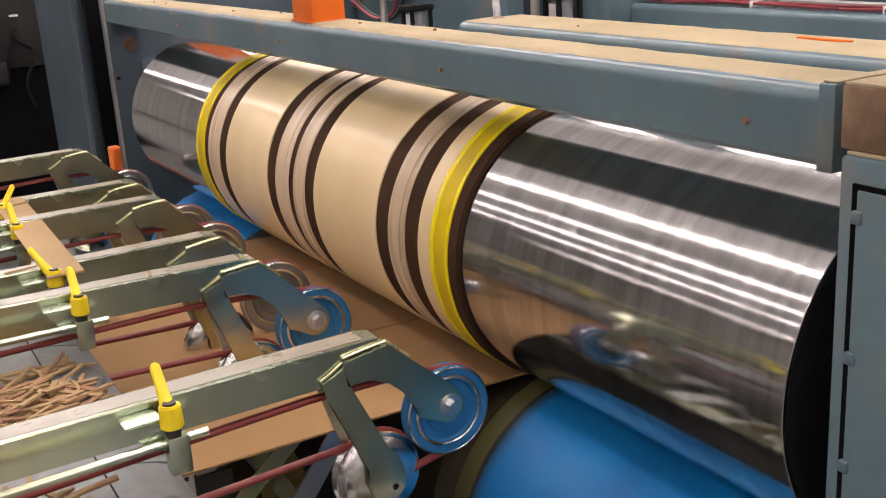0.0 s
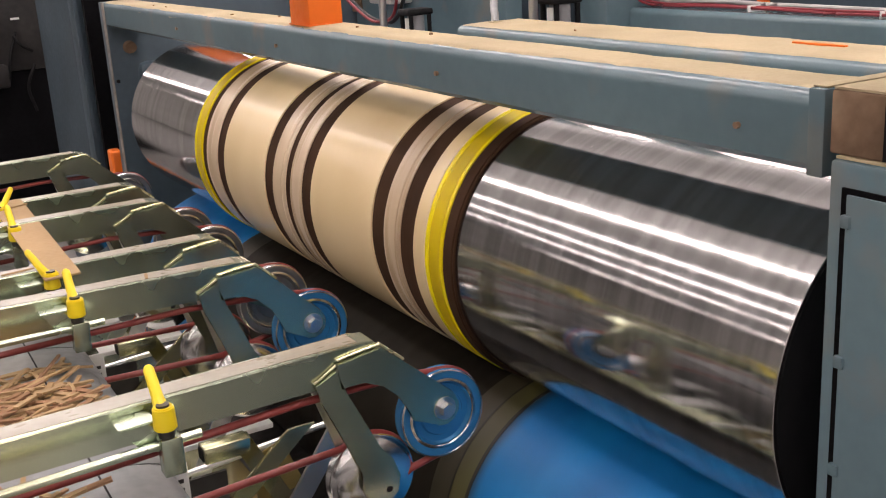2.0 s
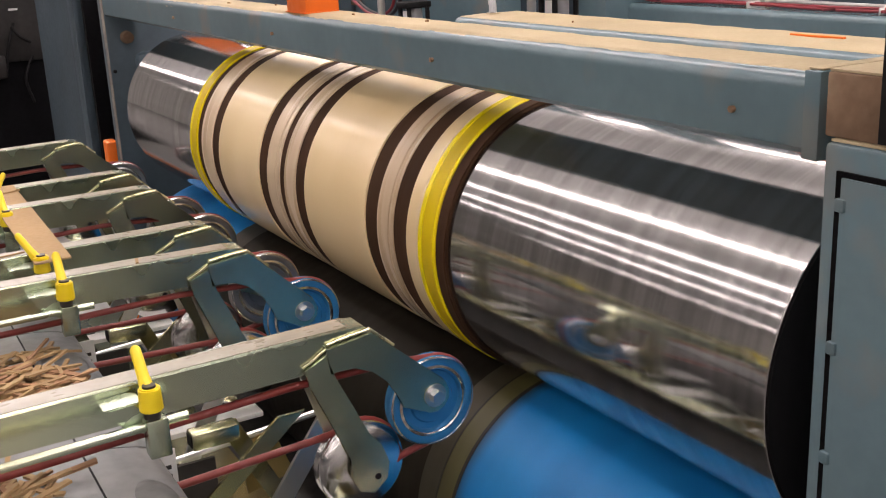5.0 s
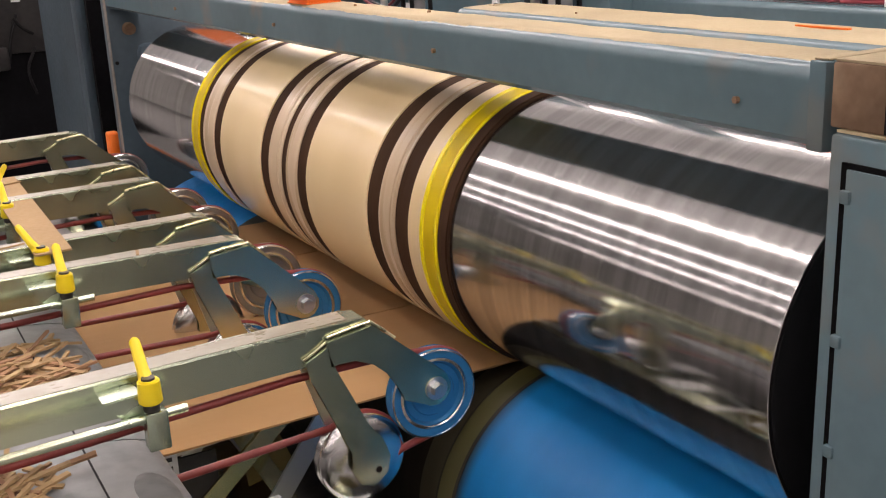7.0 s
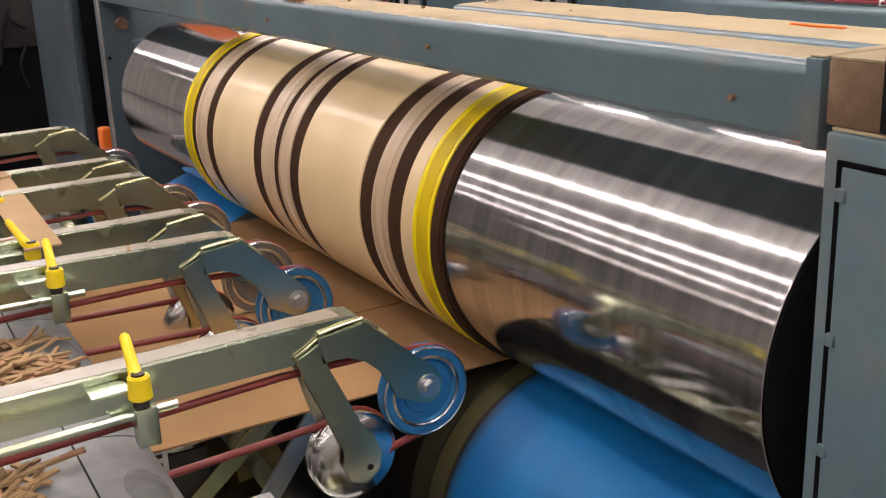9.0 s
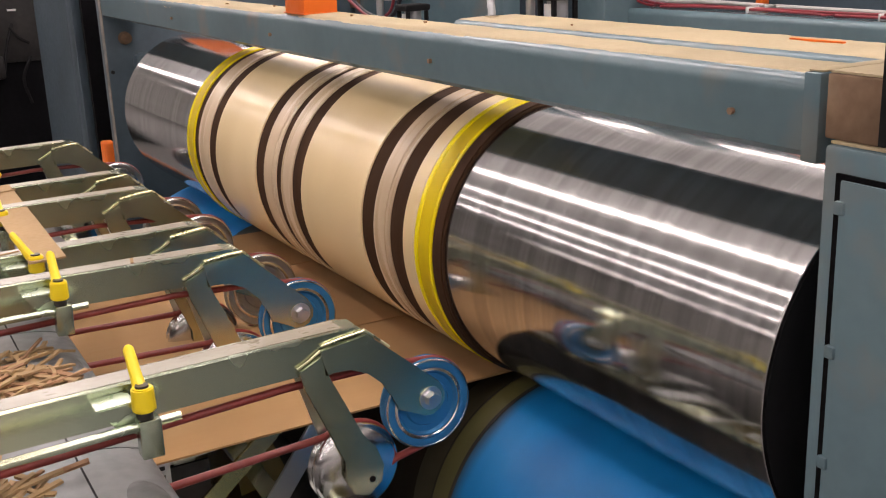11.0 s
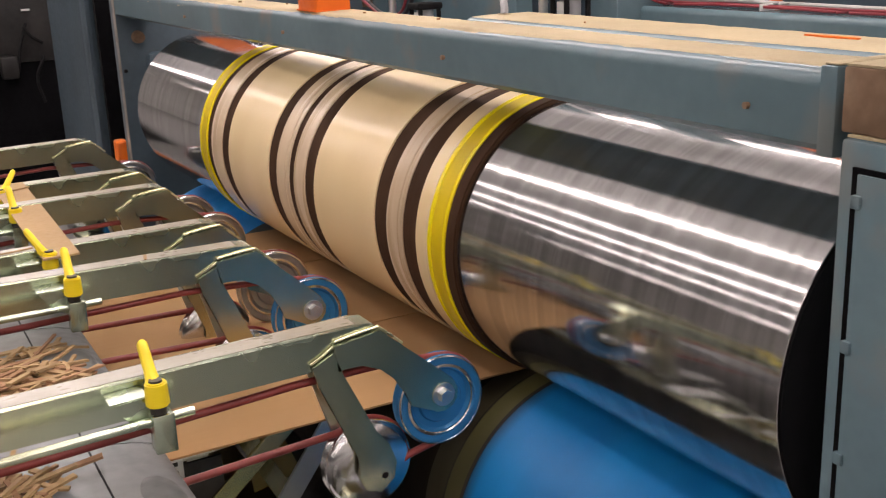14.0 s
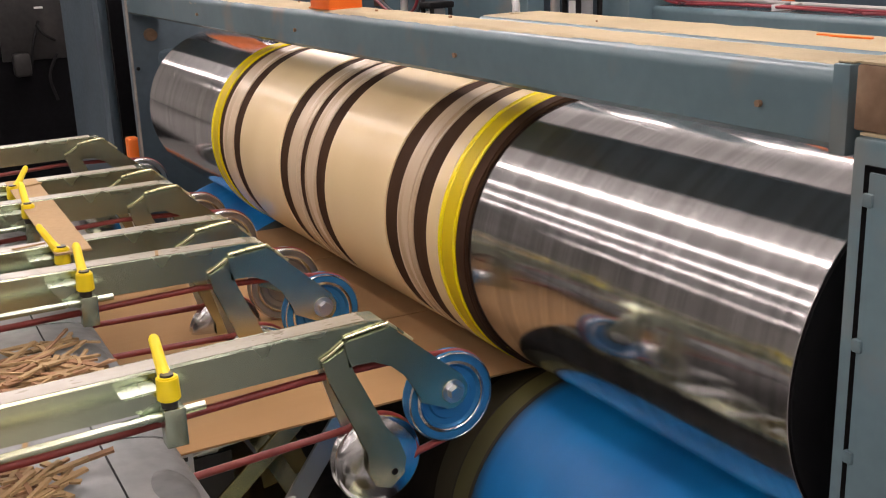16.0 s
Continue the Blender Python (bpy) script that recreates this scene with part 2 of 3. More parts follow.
def lathe_y(bm, profile, seg=48, cx=0.0, cz=0.0, a0=0.0, a1=360.0):
    """Turns a profile of (y, radius) round the y axis, angles from a0 to a1 (0 looks to -x, 90 up)."""
    full = abs(a1 - a0) >= 359.9
    steps = seg if full else seg + 1
    rings = []
    for i in range(steps):
        a = radians(a0 + (a1 - a0) * i / seg)
        rings.append([bm.verts.new((cx - math.cos(a) * r, y, cz + math.sin(a) * r)) for y, r in profile])
    for i in range(seg):
        p, q = rings[i], rings[(i + 1) % steps]
        for j in range(len(profile) - 1):
            bm.faces.new((p[j], p[j + 1], q[j + 1], q[j]))
    return rings


def prism_y(bm, pts, y0, y1, bevel=0.0):
    """A plate with outline pts in x and z, from y0 to y1."""
    lo = [bm.verts.new((x, y0, z)) for x, z in pts]
    hi = [bm.verts.new((x, y1, z)) for x, z in pts]
    n = len(pts)
    a = bm.faces.new(lo)
    b = bm.faces.new(list(reversed(hi)))
    for i in range(n):
        bm.faces.new((lo[i], hi[i], hi[(i + 1) % n], lo[(i + 1) % n]))
    if bevel:
        es = list(set(a.edges) | set(b.edges))
        bmesh.ops.bevel(bm, geom=es, offset=bevel, segments=2, affect="EDGES")


def tube_path(bm, pts, r, seg=8, closed=False):
    """A round cord through pts."""
    pts = [Vector(p) for p in pts]
    n = len(pts)
    rings = []
    up = Vector((0, 1, 0.01)).normalized()
    for i, p in enumerate(pts):
        a = pts[i - 1] if (i or closed) else p
        b = pts[(i + 1) % n] if (i < n - 1 or closed) else p
        d = (b - a).normalized()
        s = d.cross(up)
        if s.length < 1e-4:
            s = d.cross(Vector((1, 0, 0)))
        s.normalize()
        u = s.cross(d).normalized()
        rings.append([bm.verts.new(p + r * (math.cos(k * 2 * math.pi / seg) * s + math.sin(k * 2 * math.pi / seg) * u)) for k in range(seg)])
    last = n if closed else n - 1
    for i in range(last):
        p, q = rings[i], rings[(i + 1) % n]
        for k in range(seg):
            bm.faces.new((p[k], p[(k + 1) % seg], q[(k + 1) % seg], q[k]))
    if not closed:
        bm.faces.new(rings[0])
        bm.faces.new(list(reversed(rings[-1])))


def corded(pts, r, seg=8):
    bm = bmesh.new()
    tube_path(bm, pts, r, seg)
    return bm


def curve_pts(pts, n=8):
    """A smooth line through pts (Catmull-Rom)."""
    v = [Vector(p) for p in pts]
    v = [2 * v[0] - v[1]] + v + [2 * v[-1] - v[-2]]
    out = []
    for i in range(1, len(v) - 2):
        for k in range(n):
            t = k / n
            a, b, c, d = v[i - 1], v[i], v[i + 1], v[i + 2]
            out.append(0.5 * (2 * b + (c - a) * t + (2 * a - 5 * b + 4 * c - d) * t * t + (3 * b - a - 3 * c + d) * t ** 3))
    return out + [v[-2]]


# ---- the hall ----
def hall():
    x0, x1, y0, y1, h = -22, 12, -9, 27, 6.6
    tagged(part("floor", boxed(x0, x1, y0, y1, -0.2, 0.0), CONCRETE), "worn grey concrete factory floor", "floor", kind="structure")
    tagged(part("ceiling", boxed(x0, x1, y0, y1, h, h + 0.2), ROOF), "pale steel hall roof", "ceiling", kind="structure")
    for n, b in (("wall_west", (x0 - 0.2, x0, y0, y1)), ("wall_east", (x1, x1 + 0.2, y0, y1)), ("wall_south", (x0, x1, y0 - 0.2, y0)), ("wall_north", (x0, x1, y1, y1 + 0.2))):
        tagged(part(n, boxed(*b, 0, h), WALL), "plain grey hall wall", "wall", kind="structure")


WIDE_ROWS = [1.0, 1.8]
LAMP_ROWS = [-2.0, 6.0, 6.8]
THIN_ROWS = [-16.0, -9.4, -6.6, -4.4]


def lamps():
    for rows, half in ((WIDE_ROWS, 0.17), (LAMP_ROWS, 0.12), (THIN_ROWS, 0.06)):
        first = None
        for x in rows:
            for y in (-6.0, 0.5, 7.0, 13.5, 20.0):
                if first:
                    copy_thing(first, pose(x, y, 5.6))
                    continue
                first = thing("batten_lamp", x, y, 5.6, "long white fluorescent batten lamp hanging from the roof", "lamp", "roof lamps")
                part("housing", boxed(-0.05, 0.05, -3.05, 3.05, 0.052, 0.12, bevel=0.01), GREY, first)
                part("diffuser", boxed(-half, half, -3.0, 3.0, -0.04, 0.05, bevel=0.02), TUBE, first, "glowing white diffuser")
                for dy in (-2.2, 2.2):
                    part("hanger", boxed(-0.01, 0.01, dy - 0.01, dy + 0.01, 0.12, 1.0), GREY, first)


# ---- die drum ----
BANDS = [  # y0, y1, height over the drum, material: the pads of the die from its near rim to its far rim
    (1.638, 1.668, 0.0080, DIEBOARD), (1.670, 1.679, 0.0096, TAPE), (1.679, 1.720, 0.0090, TAPE_DIRTY), (1.720, 1.734, 0.0096, TAPE), (1.736, 1.781, 0.0088, RUBBER),
    (1.838, 1.856, 0.0074, RUBBER_PALE), (1.857, 1.906, 0.0084, RUBBER_PALE), (1.962, 2.275, 0.0090, RUBBER),
    (2.332, 2.398, 0.0084, RUBBER_PALE), (2.430, 2.450, 0.0074, RUBBER_PALE), (2.451, 2.510, 0.0084, RUBBER_PALE), (2.567, 2.870, 0.0090, RUBBER),
    (2.930, 3.022, 0.0084, RUBBER_PALE), (3.060, 3.068, 0.0096, TAPE), (3.068, 3.112, 0.0090, TAPE_DIRTY), (3.112, 3.128, 0.0096, TAPE)]
SLOTS = [(1.783, 1.837), (1.907, 1.961), (2.276, 2.331), (2.399, 2.429), (2.511, 2.566), (2.871, 2.929), (3.023, 3.058)]
LEAD, SPAN = 0.0, 288.0


def arc_pad(bm, y0, y1, r0, r1, a0, a1, seg):
    b = min(0.002, (r1 - r0) / 3)
    rings = lathe_y(bm, [(y0, r0), (y0, r1 - b), (y0 + b, r1), (y1 - b, r1), (y1, r1 - b), (y1, r0)], seg, 0, 0, a0, a1)
    bm.faces.new(rings[0])
    bm.faces.new(list(reversed(rings[-1])))


def die_drum():
    d = thing("die_drum", AX, 0, AZ, "polished steel drum with a tan rubber cutting die and yellow rims", "die drum")
    bm = bmesh.new()
    lathe_y(bm, [(Y_NEAR, R_DRUM - 0.001), (Y_NEAR + 0.001, R_DRUM), (Y_FAR - 0.004, R_DRUM), (Y_FAR, R_DRUM - 0.004)], 160)
    part("cylinder", bm, STEEL, d, "scratched bright steel cylinder")
    for y0, y1 in ((Y_NEAR - 0.002, Y_NEAR + 0.02), (Y_FAR - 0.02, Y_FAR + 0.002)):
        bm = bmesh.new()
        lathe_y(bm, [(y0, 0), (y0, R_DRUM - 0.005), (y1, R_DRUM - 0.005), (y1, 0)], 96)
        part("end_disc", bm, BLACK, d, "black end disc")
    for y0, y1 in ((Y_NEAR - 0.25, Y_NEAR - 0.003), (Y_FAR + 0.003, Y_FAR + 0.58)):
        bm = bmesh.new()
        lathe_y(bm, [(y0, 0), (y0, 0.07), (y1, 0.07), (y1, 0)], 32)
        part("journal", bm, DARK, d, "dark shaft stub")
    # die board: a curved dark plywood shell
    bm = bmesh.new()
    arc_pad(bm, 1.634, 3.131, R_DRUM + 0.0005, R_DRUM + 0.005, LEAD - SPAN, LEAD, 150)
    part("die_board", bm, DIEBOARD, d, "dark curved plywood die board")
    for y0, y1, h, m in BANDS:
        bm = bmesh.new()
        arc_pad(bm, y0, y1, R_DRUM + 0.0045, R_DRUM + h, LEAD - SPAN, LEAD, 150)
        n = "tape_band" if m in (TAPE, TAPE_DIRTY) else "rim_strip" if m is DIEBOARD else "rubber_pad"
        part(n, bm, m, d, "yellow tape round the rim" if m is TAPE else "rubbed olive-yellow tape" if m is TAPE_DIRTY else "")
    # plain lead-in and run-out pads that close the slots at both ends of the die
    for a0, a1 in ((LEAD - 36, LEAD - 0.4), (LEAD - SPAN + 0.4, LEAD - SPAN + 20)):
        for y0, y1 in SLOTS:
            bm = bmesh.new()
            arc_pad(bm, y0 + 0.001, y1 - 0.001, R_DRUM + 0.0045, R_DRUM + 0.0078, a0, a1, 24)
            part("rubber_pad", bm, RUBBER_PALE, d)
    rnd = random.Random(3)
    for a in (-44, -52, -240, -232):
        for y0, y1, h, m in BANDS:
            if m is RUBBER_PALE and rnd.random() < 0.8:
                bm = bmesh.new()
                arc_pad(bm, y0 + 0.004, y1 - 0.004, R_DRUM + 0.0052, R_DRUM + h + 0.0006, LEAD + a - rnd.choice((2.0, 4.0, 6.0)), LEAD + a, 5)
                part("cross_slot", bm, DIEBOARD, d)
    return d


def anvil_drum():
    z = SHEET_Z - 0.004 - R_ANVIL
    d = thing("anvil_drum", AX, 0, z, "blue urethane anvil drum with a dirty worn middle", "anvil drum")
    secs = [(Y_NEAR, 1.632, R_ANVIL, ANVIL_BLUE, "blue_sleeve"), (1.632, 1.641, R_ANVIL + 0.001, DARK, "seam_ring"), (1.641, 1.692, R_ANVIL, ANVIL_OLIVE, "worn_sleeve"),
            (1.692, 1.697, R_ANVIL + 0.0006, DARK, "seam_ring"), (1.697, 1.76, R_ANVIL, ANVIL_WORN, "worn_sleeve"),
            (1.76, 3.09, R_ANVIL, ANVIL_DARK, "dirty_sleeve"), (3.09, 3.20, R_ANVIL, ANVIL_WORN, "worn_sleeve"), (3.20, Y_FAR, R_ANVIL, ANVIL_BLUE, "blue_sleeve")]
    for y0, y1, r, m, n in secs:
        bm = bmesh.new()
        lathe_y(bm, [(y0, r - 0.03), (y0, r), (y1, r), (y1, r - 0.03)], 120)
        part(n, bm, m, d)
    bm = bmesh.new()
    lathe_y(bm, [(Y_NEAR - 0.2, 0), (Y_NEAR - 0.2, 0.06), (Y_NEAR + 0.01, 0.06), (Y_NEAR + 0.01, R_ANVIL - 0.02), (Y_FAR - 0.01, R_ANVIL - 0.02), (Y_FAR - 0.01, 0.06), (Y_FAR + 0.58, 0.06), (Y_FAR + 0.58, 0)], 64)
    part("core", bm, DARK, d)
    return d


# ---- machine frame ----
def channel_beam(name, x0, x1, y0, y1, z0, z1, label, r=0.021, wall=0.012, dust=True):
    """A box beam along y with rounded upper edges and board dust on top."""
    b = thing(name, 0, 0, 0, label, "beam", kind="")
    prof = [(x0, z0)]
    for k in range(7):
        a = radians(180 - 15 * k)
        prof.append((x0 + r + r * math.cos(a), z1 - r + r * math.sin(a)))
    for k in range(7):
        a = radians(90 - 15 * k)
        prof.append((x1 - r + r * math.cos(a), z1 - r + r * math.sin(a)))
    prof += [(x1, z0 + 0.008), (x1 - 0.008, z0), (x0 + 0.008, z0), (x0, z0 + 0.008)]
    prof = prof[1:]
    bm = bmesh.new()
    prism_y(bm, prof, y0, y1)
    part("box_tube", bm, PAINT, b)
    if dust:
        rnd = random.Random(7)
        bm = bmesh.new()
        nx, ny = 14, 160
        g = []
        for i in range(nx + 1):
            row = []
            for j in range(ny + 1):
                u, y = i / nx, y0 + 0.003 + (y1 - y0 - 0.006) * j / ny
                lip = 0.12 + 0.7 * max(0.0, 1 - (y - y0) / 0.9)
                edge = (0.007 * noise.noise((y * 5, 0.3, 3.1)) + 0.004 * noise.noise((y * 37, 0.7, 1.1))) * max(0.0, 1 - 4 * u)
                x = x0 + r * lip + (x1 - x0 - (lip + 0.2) * r) * u + edge
                dx = max(0.0, x0 + r - x, x - (x1 - r))
                top = z1 - r + math.sqrt(max(0.0, r * r - dx * dx))
                h = 0.0022 * math.sin(math.pi * min(1, u * 6) / 2) * (0.7 + 0.6 * noise.noise((x * 14, y * 14, 0)))
                row.append(bm.verts.new((x, y, top + (h + 0.0006 if 0 < i < nx else -0.001))))
            g.append(row)
        for i in range(nx):
            for j in range(ny):
                bm.faces.new((g[i][j], g[i + 1][j], g[i + 1][j + 1], g[i][j + 1]))
        tagged(part("dust_layer", bm, DUST, b, "tan layer of board dust"))
    return b


def bolt(parent, x, y, z, axis="x", r=0.007, mat=None):
    bm = bmesh.new()
    bmesh.ops.create_cone(bm, cap_ends=True, segments=6, radius1=r, radius2=r * 0.9, depth=0.008)
    m = pose(x, y, z, 0, 90 if axis == "x" else 0, 0) if axis != "y" else pose(x, y, z, 90, 0, 0)
    bmesh.ops.transform(bm, matrix=m, verts=bm.verts)
    return part("bolt", bm, mat or RUST, parent, smooth=False)


def frame_parts():
    b = channel_beam("front_beam", 0.958, 1.080, 0.8575, 4.418, 1.334, 1.429, "blue-grey painted cross beam thick with tan board dust")
    for y in (0.978, 1.749, 2.566, 3.43):
        bolt(b, 0.956, y, 1.375, "x", 0.0048, RUST)
    part("end_flange", boxed(0.946, 1.10, 0.833, 0.857, 1.332, 1.435, bevel=0.002), PAINT, b)
    part("dust_on_flange", boxed(0.952, 1.098, 0.835, 0.856, 1.4355, 1.438, bevel=0.001), DUST, b)
    channel_beam("rear_beam", 1.50, 1.722, 0.70, 2.60, 1.24, 1.372, "blue-grey cross beam under a layer of tan dust")
    c = channel_beam("cable_beam", 2.40, 2.62, 0.60, 3.09, 1.16, 1.333, "blue-grey cross beam carrying red and grey cables", dust=False)
    # near side frame with a door panel
    s = thing("near_side_frame", 0, 0, 0, "blue-grey machine side frame with a bolted door panel", "machine frame")
    part("post", boxed(0.930, 1.85, 0.20, 0.809, 0.0, 1.362, bevel=0.006), PAINT, s)
    bm = bmesh.new()
    box(bm, 0.924, 0.9295, 0.21, 0.779, 0.10, 1.327, bevel=0.002)
    part("door_panel", bm, PAINT, s)
    part("door_gap", boxed(0.9262, 0.9302, 0.205, 0.787, 0.09, 1.333), DEEP, s)
    for z in (1.296, 1.128, 0.99):
        part("hinge", boxed(0.920, 0.93, 0.770, 0.784, z - 0.008, z + 0.008, bevel=0.003), PAINT, s)
    part("dusty_ledge", boxed(0.935, 1.84, 0.21, 0.804, 1.3625, 1.3655), DUST, s)
    w = thing("rusty_block", 0.95, 0.733, 1.366, "rusty brown steel block on the frame ledge", "block")
    part("block_body", boxed(-0.012, 0.35, 0.005, 0.084, 0, 0.072, bevel=0.003), RUST, w)
    part("dust_top", boxed(-0.010, 0.348, 0.007, 0.082, 0.0725, 0.075), DUST, w)
    t = thing("control_box", 0.93, 0.70, 1.366, "tall blue-grey control box with a dark edge seal", "cabinet")
    part("box_body", boxed(0.0, 0.4, -0.5, 0.034, 0.006, 0.9, bevel=0.004), PAINT, t)
    part("edge_seal", boxed(-0.004, 0.0, 0.024, 0.036, 0.004, 0.9), BLACK, t)
    # far side frame
    e = thing("far_side_frame", 0, 0, 0, "blue-grey machine side plate with worn edges", "machine frame")
    # The shade on the plate's inner face is put into its darker paint.
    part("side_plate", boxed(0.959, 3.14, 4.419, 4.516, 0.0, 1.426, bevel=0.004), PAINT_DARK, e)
    # Black panel added for the shade in the gap between plate and column.
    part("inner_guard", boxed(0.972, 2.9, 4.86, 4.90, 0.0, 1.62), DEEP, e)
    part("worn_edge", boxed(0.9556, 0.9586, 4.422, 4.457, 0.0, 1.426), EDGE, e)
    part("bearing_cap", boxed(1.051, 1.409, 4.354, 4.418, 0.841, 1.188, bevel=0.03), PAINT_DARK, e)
    bolt(e, 0.973, 4.416, 1.116, "y", 0.0085, BLACK)
    bm = bmesh.new()
    lathe_y(bm, [(4.386, 0), (4.386, 0.022), (4.418, 0.026), (4.418, 0)], 20, 1.035, 1.247)
    part("boss", bm, RUST, e)
    o = thing("orange_stop", 0.954, 4.55, 0, "orange painted guard post beside the side plate", "guard")
    part("guard_body", boxed(-0.024, 0.024, 0.0, 0.08, 0, 0.815, bevel=0.010, seg=3), ORANGE, o)
    o = thing("orange_guard", 1.235, 4.43, 1.427, "orange painted guard bar on top of the side plate", "guard")
    part("guard_bar", boxed(0.0, 0.22, 0.0, 0.08, 0, 0.22, bevel=0.004), ORANGE, o)
    # orange block on the front beam
    o = thing("orange_bracket", 0.968, 2.365, 1.4305, "bright orange painted steel bracket on the dusty beam", "bracket")
    part("bracket_body", boxed(0.0, 0.085, 0.0, 0.118, 0, 0.13, bevel=0.003), ORANGE, o)
    part("foot_plate", boxed(-0.003, 0.081, -0.003, 0.121, 0, 0.003), ORANGE, o)


# ---- take-off arms with cords and wheels ----
def pulley(parent, cx, cz, y, r, mat, name="pulley"):
    bm = bmesh.new()
    w = 0.024
    lathe_y(bm, [(y, 0.0), (y, 0.018), (y + 0.002, 0.020), (y + 0.002, 0.040), (y + 0.006, 0.043), (y + 0.006, 0.054), (y + 0.001, 0.058), (y, r - 0.016), (y - 0.001, r - 0.014),
                 (y, r - 0.003), (y + 0.002, r), (y + 0.005, r), (y + 0.010, r - 0.010), (y + w - 0.010, r - 0.010), (y + w - 0.005, r), (y + w - 0.001, r), (y + w, r - 0.004), (y + w, 0.0)], 56, cx, cz)
    return part(name, bm, mat, parent)


def ring(bm, cx, cz, y, r, t, seg=48):
    lathe_y(bm, [(y, r - t), (y - 0.0015, r - t / 2), (y, r + t), (y + 0.001, r + t), (y + 0.001, r - t)], seg, cx, cz)


def arc(cx, cz, r, a0, a1, y, n=16):
    return [(cx - math.cos(radians(a0 + (a1 - a0) * i / n)) * r, y, cz + math.sin(radians(a0 + (a1 - a0) * i / n)) * r) for i in range(n + 1)]


def build_arm(y, z, blue, lever_turn, tilt, head):
    """One arm. Local y = 0 is the front of its tube; it is tilted about its clamp, and head is the size of its bent end."""
    a = thing("take_off_arm", 0, y, 0, "zinc-plated take-off arm with a grooved wheel and red cord", "conveyor arm", "take-off arms")
    m = PULLEY_BLUE if blue else PULLEY_GREY
    # square tube with a slight rise towards the drum
    bm = bmesh.new()
    pts = [(-1.6, 0.893), (-1.6, 0.955), (0.640, 1.000), (0.662, 0.998), (0.690, 0.972), (0.672, 0.938), (0.560, 0.938)]
    prism_y(bm, pts, 0.0, 0.056, bevel=0.0045)
    part("tube", bm, ZINC, a)
    bm = bmesh.new()
    prism_y(bm, [(-1.6, 0.9548), (-1.6, 0.9556), (0.634, 1.0006), (0.634, 0.9998)], 0.011, 0.051)
    part("dust_film", bm, GREY_DUST, a, "thin pale dust on the tube")
    # head plate, curving down to the wheel
    bm = bmesh.new()
    pts = [(0.586, 0.978), (0.668, 0.989), (0.706, 0.956), (0.800, 0.874)]
    pts += [(0.781 + 0.032 * math.cos(radians(t)), 0.845 + 0.032 * math.sin(radians(t))) for t in (40, 10, -20, -50, -80, -110, -140)]
    pts += [(0.722, 0.838), (0.712, 0.866), (0.695, 0.895), (0.668, 0.920), (0.635, 0.935), (0.605, 0.936), (0.590, 0.930)]
    prism_y(bm, pts, -0.010, -0.001, bevel=0.0015)
    part("head_plate", bm, ZINC, a)
    # strut to the lower wheel
    bm = bmesh.new()
    pts = [(0.547, 0.950), (0.586, 0.968), (0.600, 0.925), (0.650, 0.812), (0.676, 0.780), (0.688, 0.745), (0.682, 0.715), (0.656, 0.695), (0.630, 0.705), (0.616, 0.735), (0.618, 0.770), (0.556, 0.912)]
    prism_y(bm, pts, -0.010, -0.001, bevel=0.0015)
    part("strut", bm, ZINC, a)
    bm = bmesh.new()
    prism_y(bm, [(0.556, 0.93), (0.572, 0.93), (0.612, 0.80), (0.596, 0.80)], 0.045, 0.054, bevel=0.001)
    part("rear_strut", bm, ZINC_GREY, a)
    # weld beads
    for p in ([(0.546, -0.004, 0.953), (0.565, -0.004, 0.962), (0.588, -0.004, 0.976)], [(0.590, -0.004, 0.983), (0.630, -0.004, 0.989), (0.668, -0.004, 0.993)], [(0.668, 0.0, 0.994), (0.69, 0.0, 0.975), (0.712, -0.004, 0.955)]):
        part("weld_bead", corded(curve_pts(p, 5), 0.0024, 6), WELD, a, "bright weld bead")
    # wheels
    wheel = pulley(a, 0.786, 0.829, 0.004, 0.083, m)
    for rr, w in ((0.063, 0.0030), (0.0805, 0.0016)):
        bm = bmesh.new()
        ring(bm, 0.786, 0.829, 0.0032, rr, w)
        part("bright_ring", bm, CHROME, wheel, "bright turned ring")
    bm = bmesh.new()
    lathe_y(bm, [(0.004, 0.0), (0.004, 0.03), (0.006, 0.05), (0.012, 0.070), (0.019, 0.079), (0.024, 0.081), (0.030, 0.080), (0.034, 0.074), (0.040, 0.074), (0.046, 0.080), (0.050, 0.078), (0.050, 0.0)], 48, 0.650, 0.736)
    part("lower_pulley", bm, CHROME, a, "polished domed lower wheel")
    # bolts
    for bx, bz, r in ((0.783, 0.846, 0.014),):
        bm = bmesh.new()
        bmesh.ops.create_cone(bm, cap_ends=True, segments=6, radius1=r, radius2=r * 0.92, depth=0.014)
        bmesh.ops.transform(bm, matrix=pose(bx, -0.017, bz, 90, 0, 0), verts=bm.verts)
        part("axle_bolt", bm, ZINC_GREY, a, smooth=False)
        bm = bmesh.new()
        lathe_y(bm, [(-0.0125, 0.012), (-0.0125, 0.021), (-0.010, 0.021)], 24, bx, bz)
        part("washer", bm, ZINC_GREY, a)
    bm = bmesh.new()
    lathe_y(bm, [(-0.0105, 0.0), (-0.0105, 0.006), (-0.0095, 0.006)], 12, 0.664, 0.725)
    part("strut_hole", bm, BLACK, a)
    # cords
    cy = 0.016
    up = [(-1.6, cy, 0.862), (0.1, cy, 0.893), (0.53, cy, 0.917), (0.70, cy, 0.915)] + arc(0.786, 0.829, 0.079, 105, 262, cy, 20) + [(0.72, cy, 0.735), (0.69, cy, 0.716)]
    part("cord", corded(up, 0.0065, 12), CORD, a, "worn red round cord")
